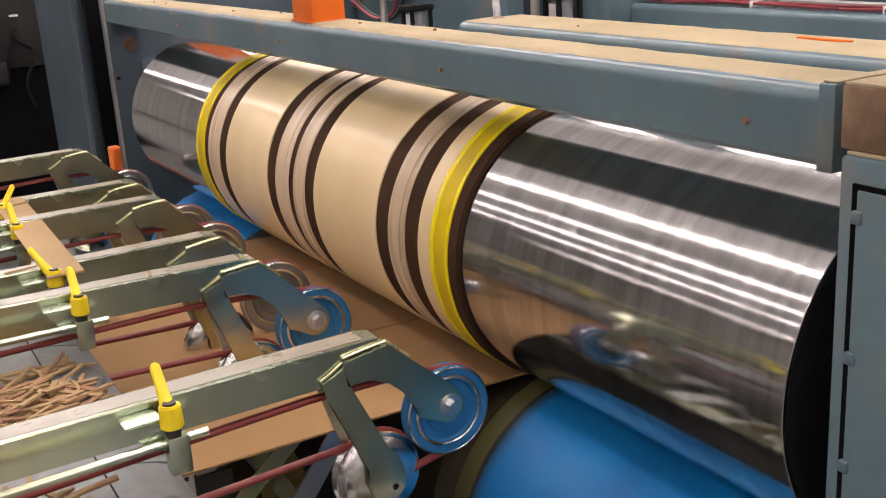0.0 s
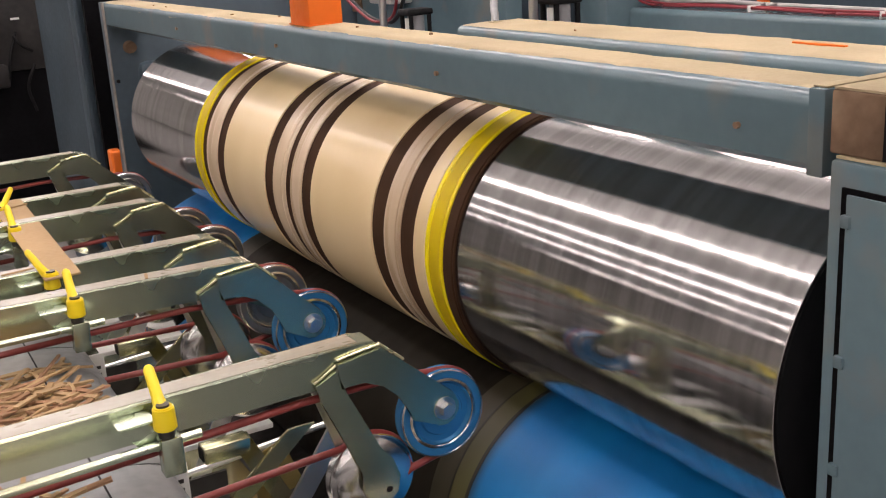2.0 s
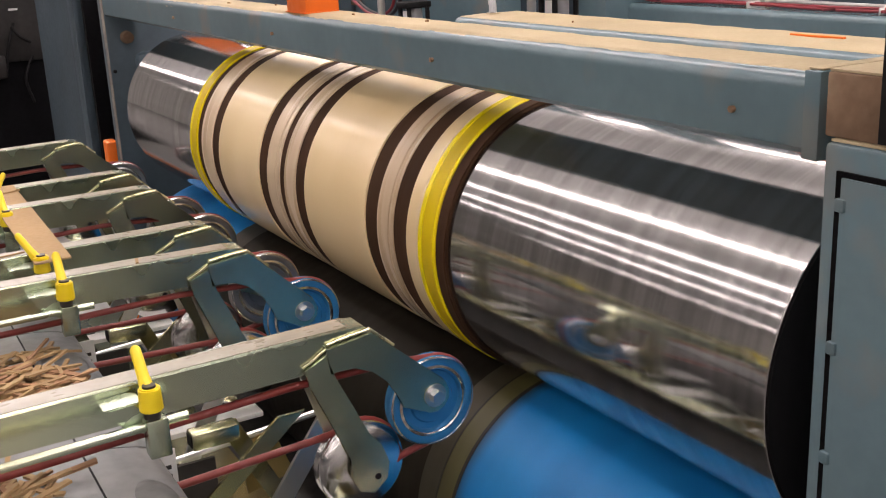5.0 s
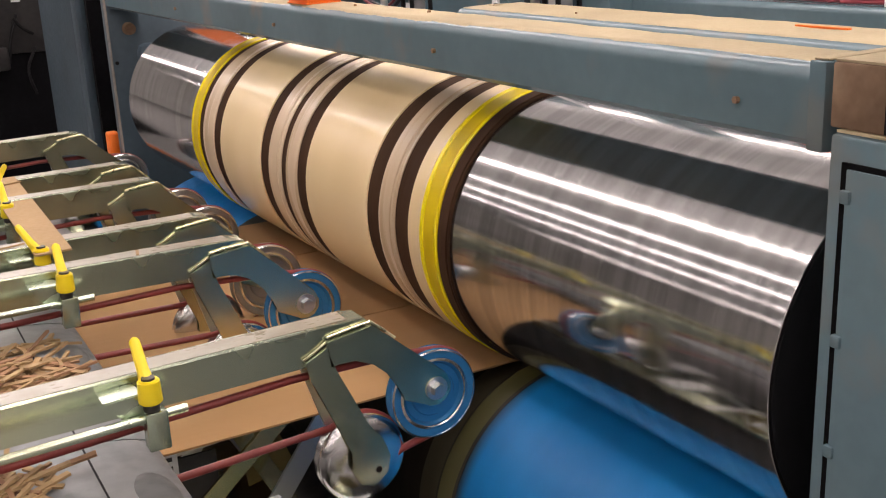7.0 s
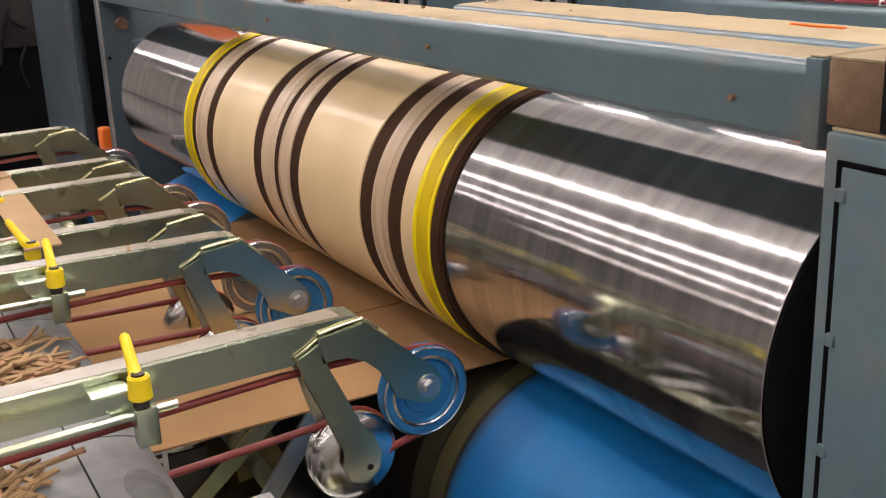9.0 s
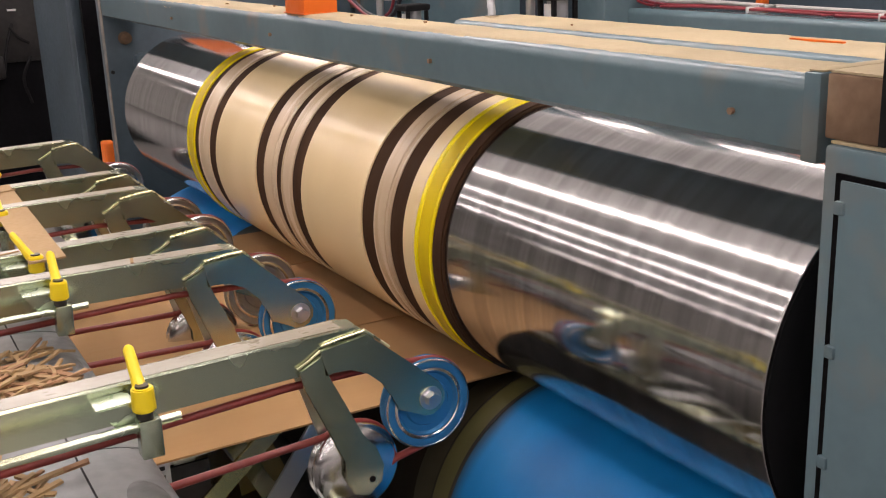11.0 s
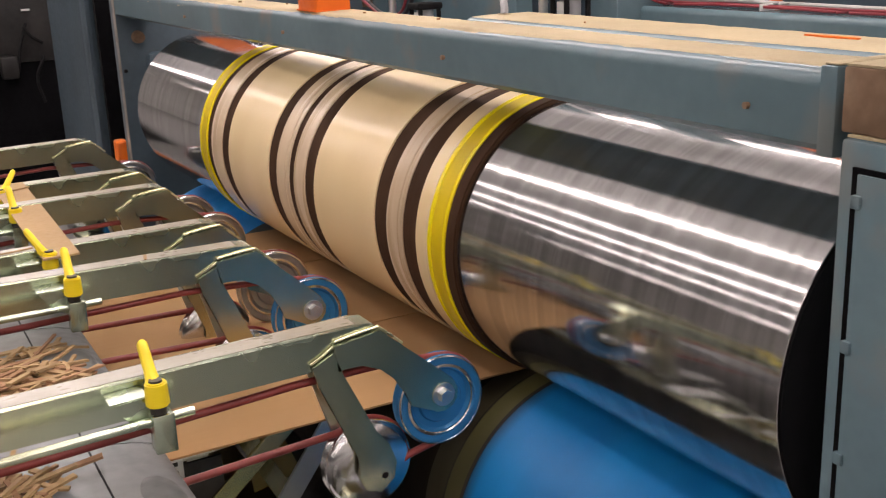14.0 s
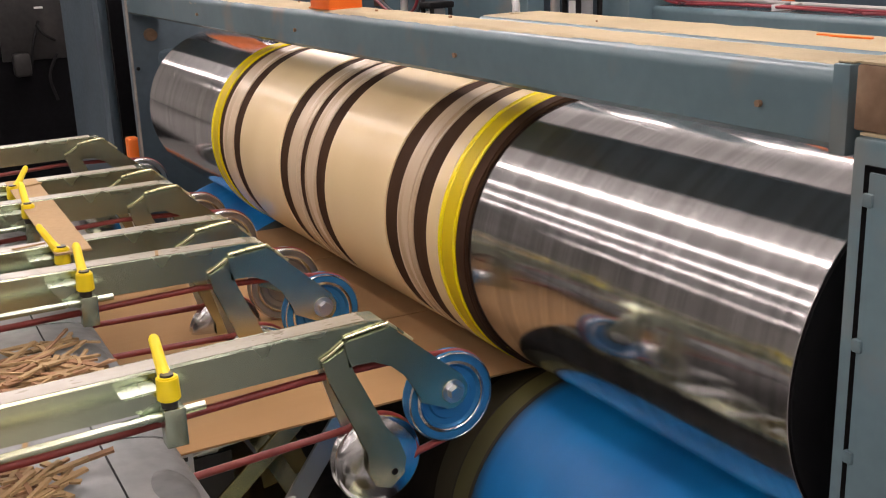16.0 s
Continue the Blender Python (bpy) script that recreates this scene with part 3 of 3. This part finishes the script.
    low = [(-1.6, cy + 0.021, 0.750), (0.34, cy + 0.021, 0.792), (0.60, cy + 0.021, 0.800)] + arc(0.650, 0.736, 0.078, 80, 250, cy + 0.021, 14)
    part("cord", corded(low, 0.0065, 12), CORD, a, "worn red round cord")
    for o in list(a.children_recursive):
        for v in o.data.vertices:
            if v.co.x > 0.545:
                v.co.x, v.co.z = 0.545 + (v.co.x - 0.545) * head, 0.953 + (v.co.z - 0.953) * head
        o.data.transform(Matrix.Translation((0, 0, 1.6)) @ Matrix.Diagonal((0.966, 1, 0.966, 1)) @ Matrix.Translation((0, 0, -1.6)))
    if lever_turn is not None:
        lever(a, lever_turn)
    a.matrix_basis = pose(0.28, y, z + 0.98, 0, tilt, 0) @ Matrix.Translation((-0.28, 0, -0.98))
    return a


def lever(a, turn):
    """Clamp block with rod and yellow clamping lever on the front of an arm."""
    bm = bmesh.new()
    box(bm, 0.274, 0.304, -0.070, -0.044, 0.925, 0.981, bevel=0.002)
    part("clamp_block", bm, ZINC, a)
    bm = bmesh.new()
    prism_y(bm, [(0.225, 1.001), (0.276, 1.003), (0.292, 0.978), (0.274, 0.955), (0.252, 0.965)], -0.046, 0.0, bevel=0.002)
    part("gusset", bm, ZINC, a)
    part("rod", corded([(-1.4, -0.055, 0.905), (0.334, -0.055, 0.972)], 0.0065, 12), ZINC, a, "bright round rod")
    q = pose(0.292, -0.056, 0.968, 0, 0, turn)

    q = Matrix.Translation((-0.006, 0, 0.012)) @ q

    def put(bm, mat, name, label=""):
        bmesh.ops.transform(bm, matrix=q, verts=bm.verts)
        return part(name, bm, mat, a, label)

    bm = bmesh.new()
    bmesh.ops.create_cone(bm, cap_ends=True, segments=20, radius1=0.011, radius2=0.012, depth=0.012)
    bmesh.ops.translate(bm, vec=(0, 0, 0.006), verts=bm.verts)
    put(bm, SCREW, "stud")
    bm = bmesh.new()
    bmesh.ops.create_cone(bm, cap_ends=True, segments=24, radius1=0.0165, radius2=0.0150, depth=0.034)
    bmesh.ops.translate(bm, vec=(0, 0, 0.029), verts=bm.verts)
    es = [e for e in bm.edges if e.calc_face_angle(0) > 0.8]
    bmesh.ops.bevel(bm, geom=es, offset=0.0022, segments=2, affect="EDGES")
    hub = put(bm, LEVER, "lever_hub", "yellow plastic clamping lever")
    bm = bmesh.new()
    secs = [(0.004, 0.034, 0.012, 0.011), (-0.012, 0.042, 0.0100, 0.009), (-0.022, 0.054, 0.0085, 0.0075), (-0.036, 0.072, 0.0082, 0.0065), (-0.047, 0.085, 0.0078, 0.006), (-0.050, 0.088, 0.005, 0.004)]
    rr = []
    for x, z, w, h in secs:
        rr.append([bm.verts.new((x + 0.6 * h * math.sin(t) * 1.0, w * math.cos(t), z + h * math.sin(t))) for t in [k * math.pi / 5 for k in range(10)]])
    for p, s in zip(rr, rr[1:]):
        for k in range(10):
            bm.faces.new((p[k], p[(k + 1) % 10], s[(k + 1) % 10], s[k]))
    bm.faces.new(rr[0])
    bm.faces.new(rr[-1])
    put(bm, LEVER, "lever_grip")
    bm = bmesh.new()
    bmesh.ops.create_cone(bm, cap_ends=True, segments=16, radius1=0.0095, radius2=0.009, depth=0.003)
    bmesh.ops.translate(bm, vec=(0, 0, 0.0475), verts=bm.verts)
    put(bm, SCREW, "lever_screw", "dark recessed screw").parent = hub


ARMS = [  # y, height, blue wheel, turn of the clamping lever, tilt, size of the head
    (1.423, 0.0043, True, -88, 0.0, 0.965), (2.014, -0.0030, True, -88, 1.82, 1.047), (2.251, -0.0118, False, -45, 0.88, 1.059),
    (2.711, -0.0145, False, -85, 1.11, 1.077), (2.980, -0.0210, False, -150, 0.86, 1.088), (3.618, -0.0261, False, None, 0.44, 1.055)]


def arms():
    for y, z, blue, turn, tilt, head in ARMS:
        build_arm(y, z, blue, turn, tilt, head)


# ---- delivery deck, scrap and under-structure ----
def deck():
    d = thing("scrap_deck", 0, 0, 0, "grey curved sheet-metal deck with scrap on it", "deck")
    cx, cz, rx, rz = 0.205, 0.848, 0.115, 0.034
    prof = [(-1.6, cz + rz)]
    prof += [(cx + rx * math.sin(radians(t)), cz + rz * math.cos(radians(t))) for t in range(0, 181, 12)]
    prof += [(-1.6, cz - rz)]
    ys = [0.2, 0.86, 1.53, 2.13, 2.73, 3.33, 3.95]
    for y0, y1 in zip(ys, ys[1:]):
        bm = bmesh.new()
        prism_y(bm, prof, y0 + 0.002, y1 - 0.002, bevel=0.002)
        part("deck_section", bm, DECK, d)
        part("seam", boxed(0.2095, 0.2125, y0 + 0.004, y1 - 0.004, 0.8805, 0.8824), BLACK, d)
    # Added low dark domes; their colour stands for shaded arcs on the deck.
    for y in (0.75, 1.345, 1.935, 2.55, 3.15):
        bm = bmesh.new()
        bmesh.ops.create_uvsphere(bm, u_segments=24, v_segments=14, radius=1.0)
        bmesh.ops.transform(bm, matrix=pose(0.266, y, 0.861) @ Matrix.Diagonal((0.040, 0.088, 0.0215, 1)), verts=bm.verts)
        part("bumper", bm, ARC_SHADE, d, "dark dome for a shaded arc on the deck")
    for y in (0.3, 3.8):
        part("deck_leg", boxed(-1.3, -1.22, y, y + 0.08, 0.0, 0.815), PAINT_DARK, d)
    return d


def scrap():
    rnd = random.Random(11)
    # countable strips on top of heaps of chips
    for cx, cy, n, sx, sy, top in ((0.175, 1.80, 150, 0.11, 0.15, 0.032), (0.10, 1.44, 45, 0.06, 0.06, 0.012)):
        for i in range(n):
            l, w = rnd.uniform(0.03, 0.11), rnd.uniform(0.005, 0.011)
            if rnd.random() < 0.12:
                l = rnd.uniform(0.12, 0.19)
            x, y = cx + rnd.gauss(0, sx * 0.55), cy + rnd.gauss(0, sy * 0.55)
            d = math.hypot((x - cx) / sx, (y - cy) / sy)
            z = 0.8825 + max(0.0, top * (1 - d * 0.55)) * rnd.random() + 0.002
            x = min(x, 0.25)
            s = new("cardboard_scrap", strip_mesh(l, w, rnd))
            s.matrix_basis = pose(x, y, z, rnd.uniform(-12, 12), rnd.uniform(-12, 12), rnd.choice((rnd.gauss(25, 25), rnd.uniform(0, 180))))
            tagged(s, "thin brown cardboard trim strip lying on the deck", "scrap", "heap of trim strips")


STRIPS = {}


def strip_mesh(l, w, rnd):
    k = (round(l, 2), round(w, 3)) if l > 0.02 else (round(l, 3), round(w, 3))
    if k not in STRIPS:
        bm = bmesh.new()
        bend = rnd.uniform(-0.004, 0.004)
        g = []
        for i in range(4):
            x = l * (i / 3 - 0.5)
            y = bend * math.sin(math.pi * i / 3)
            g.append([bm.verts.new((x, y - w / 2, 0)), bm.verts.new((x, y + w / 2, 0)), bm.verts.new((x, y + w / 2, 0.004)), bm.verts.new((x, y - w / 2, 0.004))])
        for p, q in zip(g, g[1:]):
            for j in range(4):
                bm.faces.new((p[j], p[(j + 1) % 4], q[(j + 1) % 4], q[j]))
        bm.faces.new(g[0])
        bm.faces.new(g[-1])
        bmesh.ops.recalc_face_normals(bm, faces=bm.faces)
        me = bpy.data.meshes.new("cardboard_scrap")
        bm.to_mesh(me)
        bm.free()
        me.materials.append(CARD if rnd.random() < 0.6 else CARD_EDGE)
        STRIPS[k] = me
    return STRIPS[k]


def card_strip():
    bm = bmesh.new()
    prism_pts = [(0.270, 2.170), (0.342, 2.176), (0.358, 3.034), (0.280, 3.032)]
    lo = [bm.verts.new((x, y, 1.0032 - 0.0120 * (y - 2.2))) for x, y in prism_pts]
    hi = [bm.verts.new((x, y, 1.0072 - 0.0120 * (y - 2.2))) for x, y in prism_pts]
    bm.faces.new(lo)
    bm.faces.new(hi)
    for i in range(4):
        bm.faces.new((lo[i], lo[(i + 1) % 4], hi[(i + 1) % 4], hi[i]))
    s = part("cardboard_offcut", bm, CARD)
    tagged(s, "long tan cardboard offcut lying across the arms", "scrap")
    for x, y, rz, l in ((0.335, 2.93, 20, 0.05), (0.235, 2.275, 10, 0.07), (0.44, 2.042, 78, 0.03)):
        s = new("cardboard_scrap", strip_mesh(l, 0.006, random.Random(2)))
        s.matrix_basis = pose(x, y, 0.9987 if y > 2.5 else 1.0095 if y < 2.1 else 1.0028, 0, 0, rz)
        tagged(s, "thin brown cardboard trim strip resting on an arm", "scrap", "heap of trim strips")


def beam_chips():
    rnd = random.Random(21)
    for i in range(10):
        front = rnd.random() < 0.5
        x = rnd.uniform(0.985, 1.065) if front else rnd.uniform(1.53, 1.70)
        y = rnd.uniform(0.9, 3.8 if front else 2.5)
        s = new("cardboard_scrap", strip_mesh(rnd.uniform(0.004, 0.010), rnd.uniform(0.003, 0.004), rnd))
        s.matrix_basis = pose(x, y, 1.431 if front else 1.374, 0, 0, rnd.uniform(0, 180))
        tagged(s, "small dark cardboard chip on the dusty beam", "scrap", "chips on the beams")


def under_structure():
    """Lower arms, diagonal bars and labels seen below the cords."""
    for y in (1.17, 1.78, 2.44, 3.10):
        u = thing("lower_arm", 0.06, y, -0.015, "zinc-plated lower conveyor arm with flat diagonal bars", "conveyor arm", "lower arms")
        if y > 1.5:
            part("lower_tube", boxed(0.385, 0.475, 0.02, 0.06, 0.715, 0.748, bevel=0.003), ZINC, u, "olive zinc tube stub")
            part("tube_bore", boxed(0.383, 0.3845, 0.026, 0.054, 0.720, 0.743), BLACK, u)
        bm = bmesh.new()
        prism_y(bm, [(0.27, 0.52), (0.325, 0.52), (0.60, 0.75), (0.545, 0.75)], 0.0, 0.008, bevel=0.001)
        part("diagonal_bar", bm, ZINC, u)
        bm = bmesh.new()
        prism_y(bm, [(0.45, 0.52), (0.50, 0.52), (0.66, 0.735), (0.615, 0.745)], -0.03, -0.022, bevel=0.001)
        part("diagonal_bar", bm, ZINC_GREY, u)
        for x0, x1, dy, m in ((0.40, 0.30, 0.14, ZINC), (0.56, 0.44, 0.05, ZINC), (0.34, 0.47, 0.19, ZINC_GREY)):
            bm = bmesh.new()
            prism_y(bm, [(x0, 0.50), (x0 + 0.04, 0.50), (x1 + 0.04, 0.745), (x1, 0.745)], dy, dy + 0.007, bevel=0.001)
            part("diagonal_bar", bm, m, u)
        part("cover_strip", boxed(0.36, 0.60, 0.25, 0.30, 0.640, 0.652, bevel=0.002), WHITE, u)
        part("cover_strip", boxed(0.30, 0.46, 0.33, 0.40, 0.690, 0.700, bevel=0.002), CABLE_GREY, u)
        part("label_plate", boxed(0.295, 0.345, -0.004, 0.0, 0.655, 0.745), WHITE, u, "white sticker")
        for k in range(3):
            part("print_bar", boxed(0.302, 0.335, -0.0052, -0.0042, 0.672 + k * 0.018, 0.680 + k * 0.018), SCREW, u)
        part("rail", corded([(0.25, 0.10, 0.66), (0.66, 0.10, 0.69)], 0.007), ZINC_GREY, u)
        part("dark_plate", boxed(0.33, 0.42, 0.0105, 0.018, 0.56, 0.70), DARK, u)
        bm = bmesh.new()
        prism_y(bm, [(0.50, 0.56), (0.60, 0.58), (0.56, 0.69), (0.49, 0.66)], 0.09, 0.096, bevel=0.001)
        part("gusset", bm, OLIVE, u, "olive passivated gusset")
    t = thing("cross_channel", 0, 0, 0, "yellow-passivated cross channel below the cords", "beam")
    part("channel", boxed(0.30, 0.62, 0.9, 3.9, 0.44, 0.50, bevel=0.003), ZINC, t)
    part("floor_pan", boxed(0.2, 1.4, 0.85, 3.9, 0.20, 0.22), DARK, t)


# ---- cardboard blanks in transit ----
SHEET_L, SHEET_Y0, SHEET_Y1 = 1.02, 1.70, 3.05
SPEED = 2 * math.pi * R_DIE / 0.5
SHEET_TIMES = [0.0] + [6.5 + 0.5 * k for k in range(20)]


def blanks():
    """Blanks wait in the feeder, run through the drums and land on the delivery pile."""
    out = []
    f = thing("feeder_table", 0, 0, 0, "dark feeder table holding a stack of blanks", "table")
    part("table_top", boxed(2.2, 3.7, 1.5, 3.1, 0.68, 0.738), PAINT_DARK, f)
    part("table_base", boxed(2.4, 3.5, 1.7, 2.9, 0.0, 0.68), PAINT_DARK, f)
    p = thing("pallet_base", 0, 0, 0, "low wooden pallet for the delivery pile", "pallet")
    part("pallet_deck", boxed(-6.6, -5.2, 1.5, 3.1, 0.0, 0.15), CARD_EDGE, p)
    w = 0.004
    first = None
    for i, t in enumerate(SHEET_TIMES):
        if first is None:
            first = s = thing("cardboard_blank", 0, 0, 0, "freshly cut brown corrugated cardboard blank on the cords", "cardboard", "running blanks")
            ys = [SHEET_Y0, 2.12, 2.66, SHEET_Y1]
            for y0, y1 in zip(ys, ys[1:]):
                part("panel", boxed(-SHEET_L, 0, y0 + 0.003, y1 - 0.003, 0, w), BLANK, first)
        else:
            s = copy_thing(first, pose(0, 0, 0))
        out.append((s, t, i))
    return out


# ---- background machinery ----
def background():
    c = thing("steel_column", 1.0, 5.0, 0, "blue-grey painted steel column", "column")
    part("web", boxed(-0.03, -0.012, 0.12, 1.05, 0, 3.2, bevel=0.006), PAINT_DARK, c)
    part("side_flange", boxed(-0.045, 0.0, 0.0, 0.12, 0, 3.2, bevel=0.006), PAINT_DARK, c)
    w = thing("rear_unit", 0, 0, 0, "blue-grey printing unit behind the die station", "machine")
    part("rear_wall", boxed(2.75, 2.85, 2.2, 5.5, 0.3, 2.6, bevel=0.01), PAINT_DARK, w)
    part("upright", boxed(2.3, 2.5, 2.96, 3.14, 0.3, 2.6, bevel=0.006), PAINT, w)
    part("face_plate", boxed(2.05, 2.12, 3.2, 5.0, 0.9, 2.2, bevel=0.006), PAINT, w)
    part("rusty_plate", boxed(2.03, 2.05, 4.35, 4.55, 1.30, 1.55, bevel=0.004), RUST, w)
    part("grey_cover", boxed(3.1, 3.3, 0.4, 3.0, 0.3, 1.9, bevel=0.02), GREY, w)
    part("dark_recess", boxed(3.0, 3.09, 1.2, 1.9, 1.0, 1.9), DARK, w)
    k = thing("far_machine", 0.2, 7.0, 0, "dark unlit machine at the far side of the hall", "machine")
    # The missing light on this machine is put into its colours.
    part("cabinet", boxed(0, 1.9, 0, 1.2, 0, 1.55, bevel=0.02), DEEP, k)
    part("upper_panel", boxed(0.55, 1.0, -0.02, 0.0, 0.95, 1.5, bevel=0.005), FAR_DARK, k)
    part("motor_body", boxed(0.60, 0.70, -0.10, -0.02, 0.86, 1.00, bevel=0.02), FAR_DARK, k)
    for pts in ([(0.70, -0.05, 0.90), (0.73, -0.06, 1.05), (0.78, -0.04, 1.18)], [(0.76, -0.05, 1.16), (0.80, -0.06, 1.10), (0.86, -0.04, 1.06)], [(0.83, -0.05, 0.70), (0.80, -0.06, 0.85), (0.86, -0.04, 0.98)]):
        part("dark_hose", corded(curve_pts(pts, 6), 0.009, 8), BLACK, k)
    part("white_tag", boxed(0.765, 0.815, -0.034, -0.026, 1.252, 1.264), WHITE, k)
    # fittings on and behind the rear beam
    h = thing("air_hose", 0, 0, 0, "grey bent air hose with a clamp on the dusty beam", "hose")
    part("hose", corded(curve_pts([(1.60, 2.560, 1.374), (1.61, 2.575, 1.395), (1.64, 2.625, 1.43), (1.72, 2.72, 1.62)], 8), 0.011, 10), GREY, h)
    part("clamp", boxed(1.585, 1.615, 2.545, 2.575, 1.372, 1.378, bevel=0.002), DUST, h)
    part("valve_shelf", boxed(1.74, 2.06, 2.42, 4.05, 1.10, 1.189, bevel=0.004), PAINT_DARK, w)
    for y, l in ((3.40, 0.155), (2.53, 0.22)):
        c = thing("air_cylinder", 1.80, y, 1.19, "black pneumatic cylinder with a white label", "cylinder")
        for dx, dy in ((-0.036, -0.033), (-0.036, 0.033), (0.036, -0.033), (0.036, 0.033)):
            part("tie_rod", corded([(dx, dy, 0), (dx, dy, l)], 0.008, 8), BLACK, c)
        bm = bmesh.new()
        bmesh.ops.create_cone(bm, cap_ends=True, segments=20, radius1=0.030, radius2=0.030, depth=l)
        bmesh.ops.translate(bm, vec=(0, 0, l / 2), verts=bm.verts)
        part("barrel", bm, GREY, c)
        part("cap", boxed(-0.05, 0.05, -0.042, 0.042, l, l + 0.022, bevel=0.006), BLACK, c)
        tag = part("label_plate", boxed(-0.036, -0.031, -0.018, 0.014, l - 0.125, l - 0.010), WHITE, c)
        for k in range(3):
            part("print_bar", boxed(-0.0375, -0.0362, -0.013, 0.009, l - 0.050 - 0.012 * k, l - 0.046 - 0.012 * k), SCREW, tag)
    for y in (3.655, 2.665):
        q = thing("upright_pipe", 1.80, y, 1.189, "grey steel upright pipe", "pipe")
        part("pipe", corded([(0, 0, 0), (0, 0, 1.0)], 0.014, 14), ZINC_GREY, q)
        part("foot_ring", corded([(0, 0, 0), (0, 0, 0.02)], 0.022, 14), GREY, q)
    j = thing("junction_box", 1.95, 3.88, 1.352, "small grey junction box on the machine wall", "box")
    part("box_shell", boxed(0, 0.1, 0, 0.20, 0, 0.2, bevel=0.008), CABLE_GREY, j)
    # cables along the rear cross beam
    rnd = random.Random(5)
    g = thing("cable_bundle", 0, 0, 0, "loose red, grey and black cables along the beam", "cables")
    for k, m in enumerate((CABLE_RED, CABLE_RED, CABLE_GREY, CABLE_BLACK, CABLE_RED)):
        pts = [(2.47 + 0.018 * k, 3.10 - 0.02 * k, 1.60), (2.46 + 0.018 * k, 3.02 - 0.02 * k, 1.40)]
        for i in range(9):
            pts.append((2.43 + 0.02 * k + rnd.uniform(-0.012, 0.012), 2.9 - 0.27 * i, 1.340 + 0.006 * (k % 3) + rnd.uniform(0, 0.006)))
        part("cable", corded(curve_pts(pts, 6), 0.0045 if m is not CABLE_GREY else 0.007, 8), m, g)
    for y in (2.43, 1.95):
        part("cable_tie", boxed(2.422, 2.52, y - 0.002, y + 0.002, 1.334, 1.354, bevel=0.0008), WHITE, g)
    for y in (3.0,):
        l = thing("cable_loop", 0, 0, 0, "loose looped blue and red cable", "cables")
        part("cable", corded(curve_pts([(1.88, 4.30, 1.46), (1.87, 4.05, 1.36), (1.86, 3.86, 1.305), (1.86, 3.68, 1.31), (1.86, 3.58, 1.42), (1.88, 3.56, 1.60)], 8), 0.008), CABLE_BLACK, l)
        part("cable", corded(curve_pts([(1.86, 4.20, 1.42), (1.85, 4.00, 1.345), (1.84, 3.82, 1.300), (1.84, 3.66, 1.325), (1.84, 3.60, 1.43), (1.86, 3.59, 1.60)], 8), 0.006), CABLE_RED, l)
    o = thing("orange_rail", 1.555, 1.40, 1.3735, "thin orange painted strip on the dusty beam", "strip")
    part("strip", boxed(0.088, 0.098, 0, 0.13, 0, 0.0045, bevel=0.001), ORANGE, o)
    o = thing("orange_upright", 2.69, 2.625, 0, "narrow orange painted upright", "upright")
    part("post", boxed(0, 0.03, 0, 0.032, 0, 2.6, bevel=0.003), ORANGE, o)


hall()
lamps()
DRUM = die_drum()
ANVIL = anvil_drum()
frame_parts()
arms()
deck()
scrap()
card_strip()
beam_chips()
under_structure()
background()
BLANKS = blanks()


def motions():
    """The drums turn two rounds a second; the blanks run with them."""
    step = 1.0 / 30
    n = 480
    walk(DRUM, [(i * step, pose(AX, 0, AZ, 0, 0, SKEW) @ pose(0, 0, 0, 0, PHASE + 720 * i * step, 0)) for i in range(n + 1)])
    za = SHEET_Z - 0.004 - R_ANVIL
    walk(ANVIL, [(i * step, pose(AX, 0, za, 0, 0, SKEW) @ pose(0, 0, 0, 0, -720 * R_DIE / R_ANVIL * i * step, 0)) for i in range(n + 1)])
    for s, t, i in BLANKS:
        rest, pile = 3.5, -6.3
        t0, t1 = t + 0.02 - (rest - NIP) / SPEED, t + 0.02 + (NIP - pile) / SPEED

        def at(x):
            k = min(1.0, max(0.0, (-1.5 - x) / 4.8))
            z = SHEET_Z + (NIP - max(x, -1.5)) * SLOPE
            return pose(x, 0, z + (0.155 + 0.005 * i - z) * k, 0, math.degrees(math.atan(SLOPE)) * (1 - k), 0)

        rows = []
        k0, k1 = math.ceil(max(0, t0) * 30), math.floor(min(16, t1) * 30)
        if t0 > 0.05:
            rows += [(0.0, at(rest)), (max(0, (k0 - 1) / 30), at(rest))]
        rows += [(k / 30, at(NIP - SPEED * (k / 30 - t - 0.02))) for k in range(k0, k1 + 1)]
        if t1 < 15.9:
            rows += [((k1 + 1) / 30, at(pile)), (16.0, at(pile))]
        seen, keep = set(), []
        for r in rows:
            if frame(r[0]) not in seen:
                seen.add(frame(r[0]))
                keep.append(r)
        walk(s, keep)


NIP, SLOPE = 1.15, 0.0
PHASE = 169.0
motions()
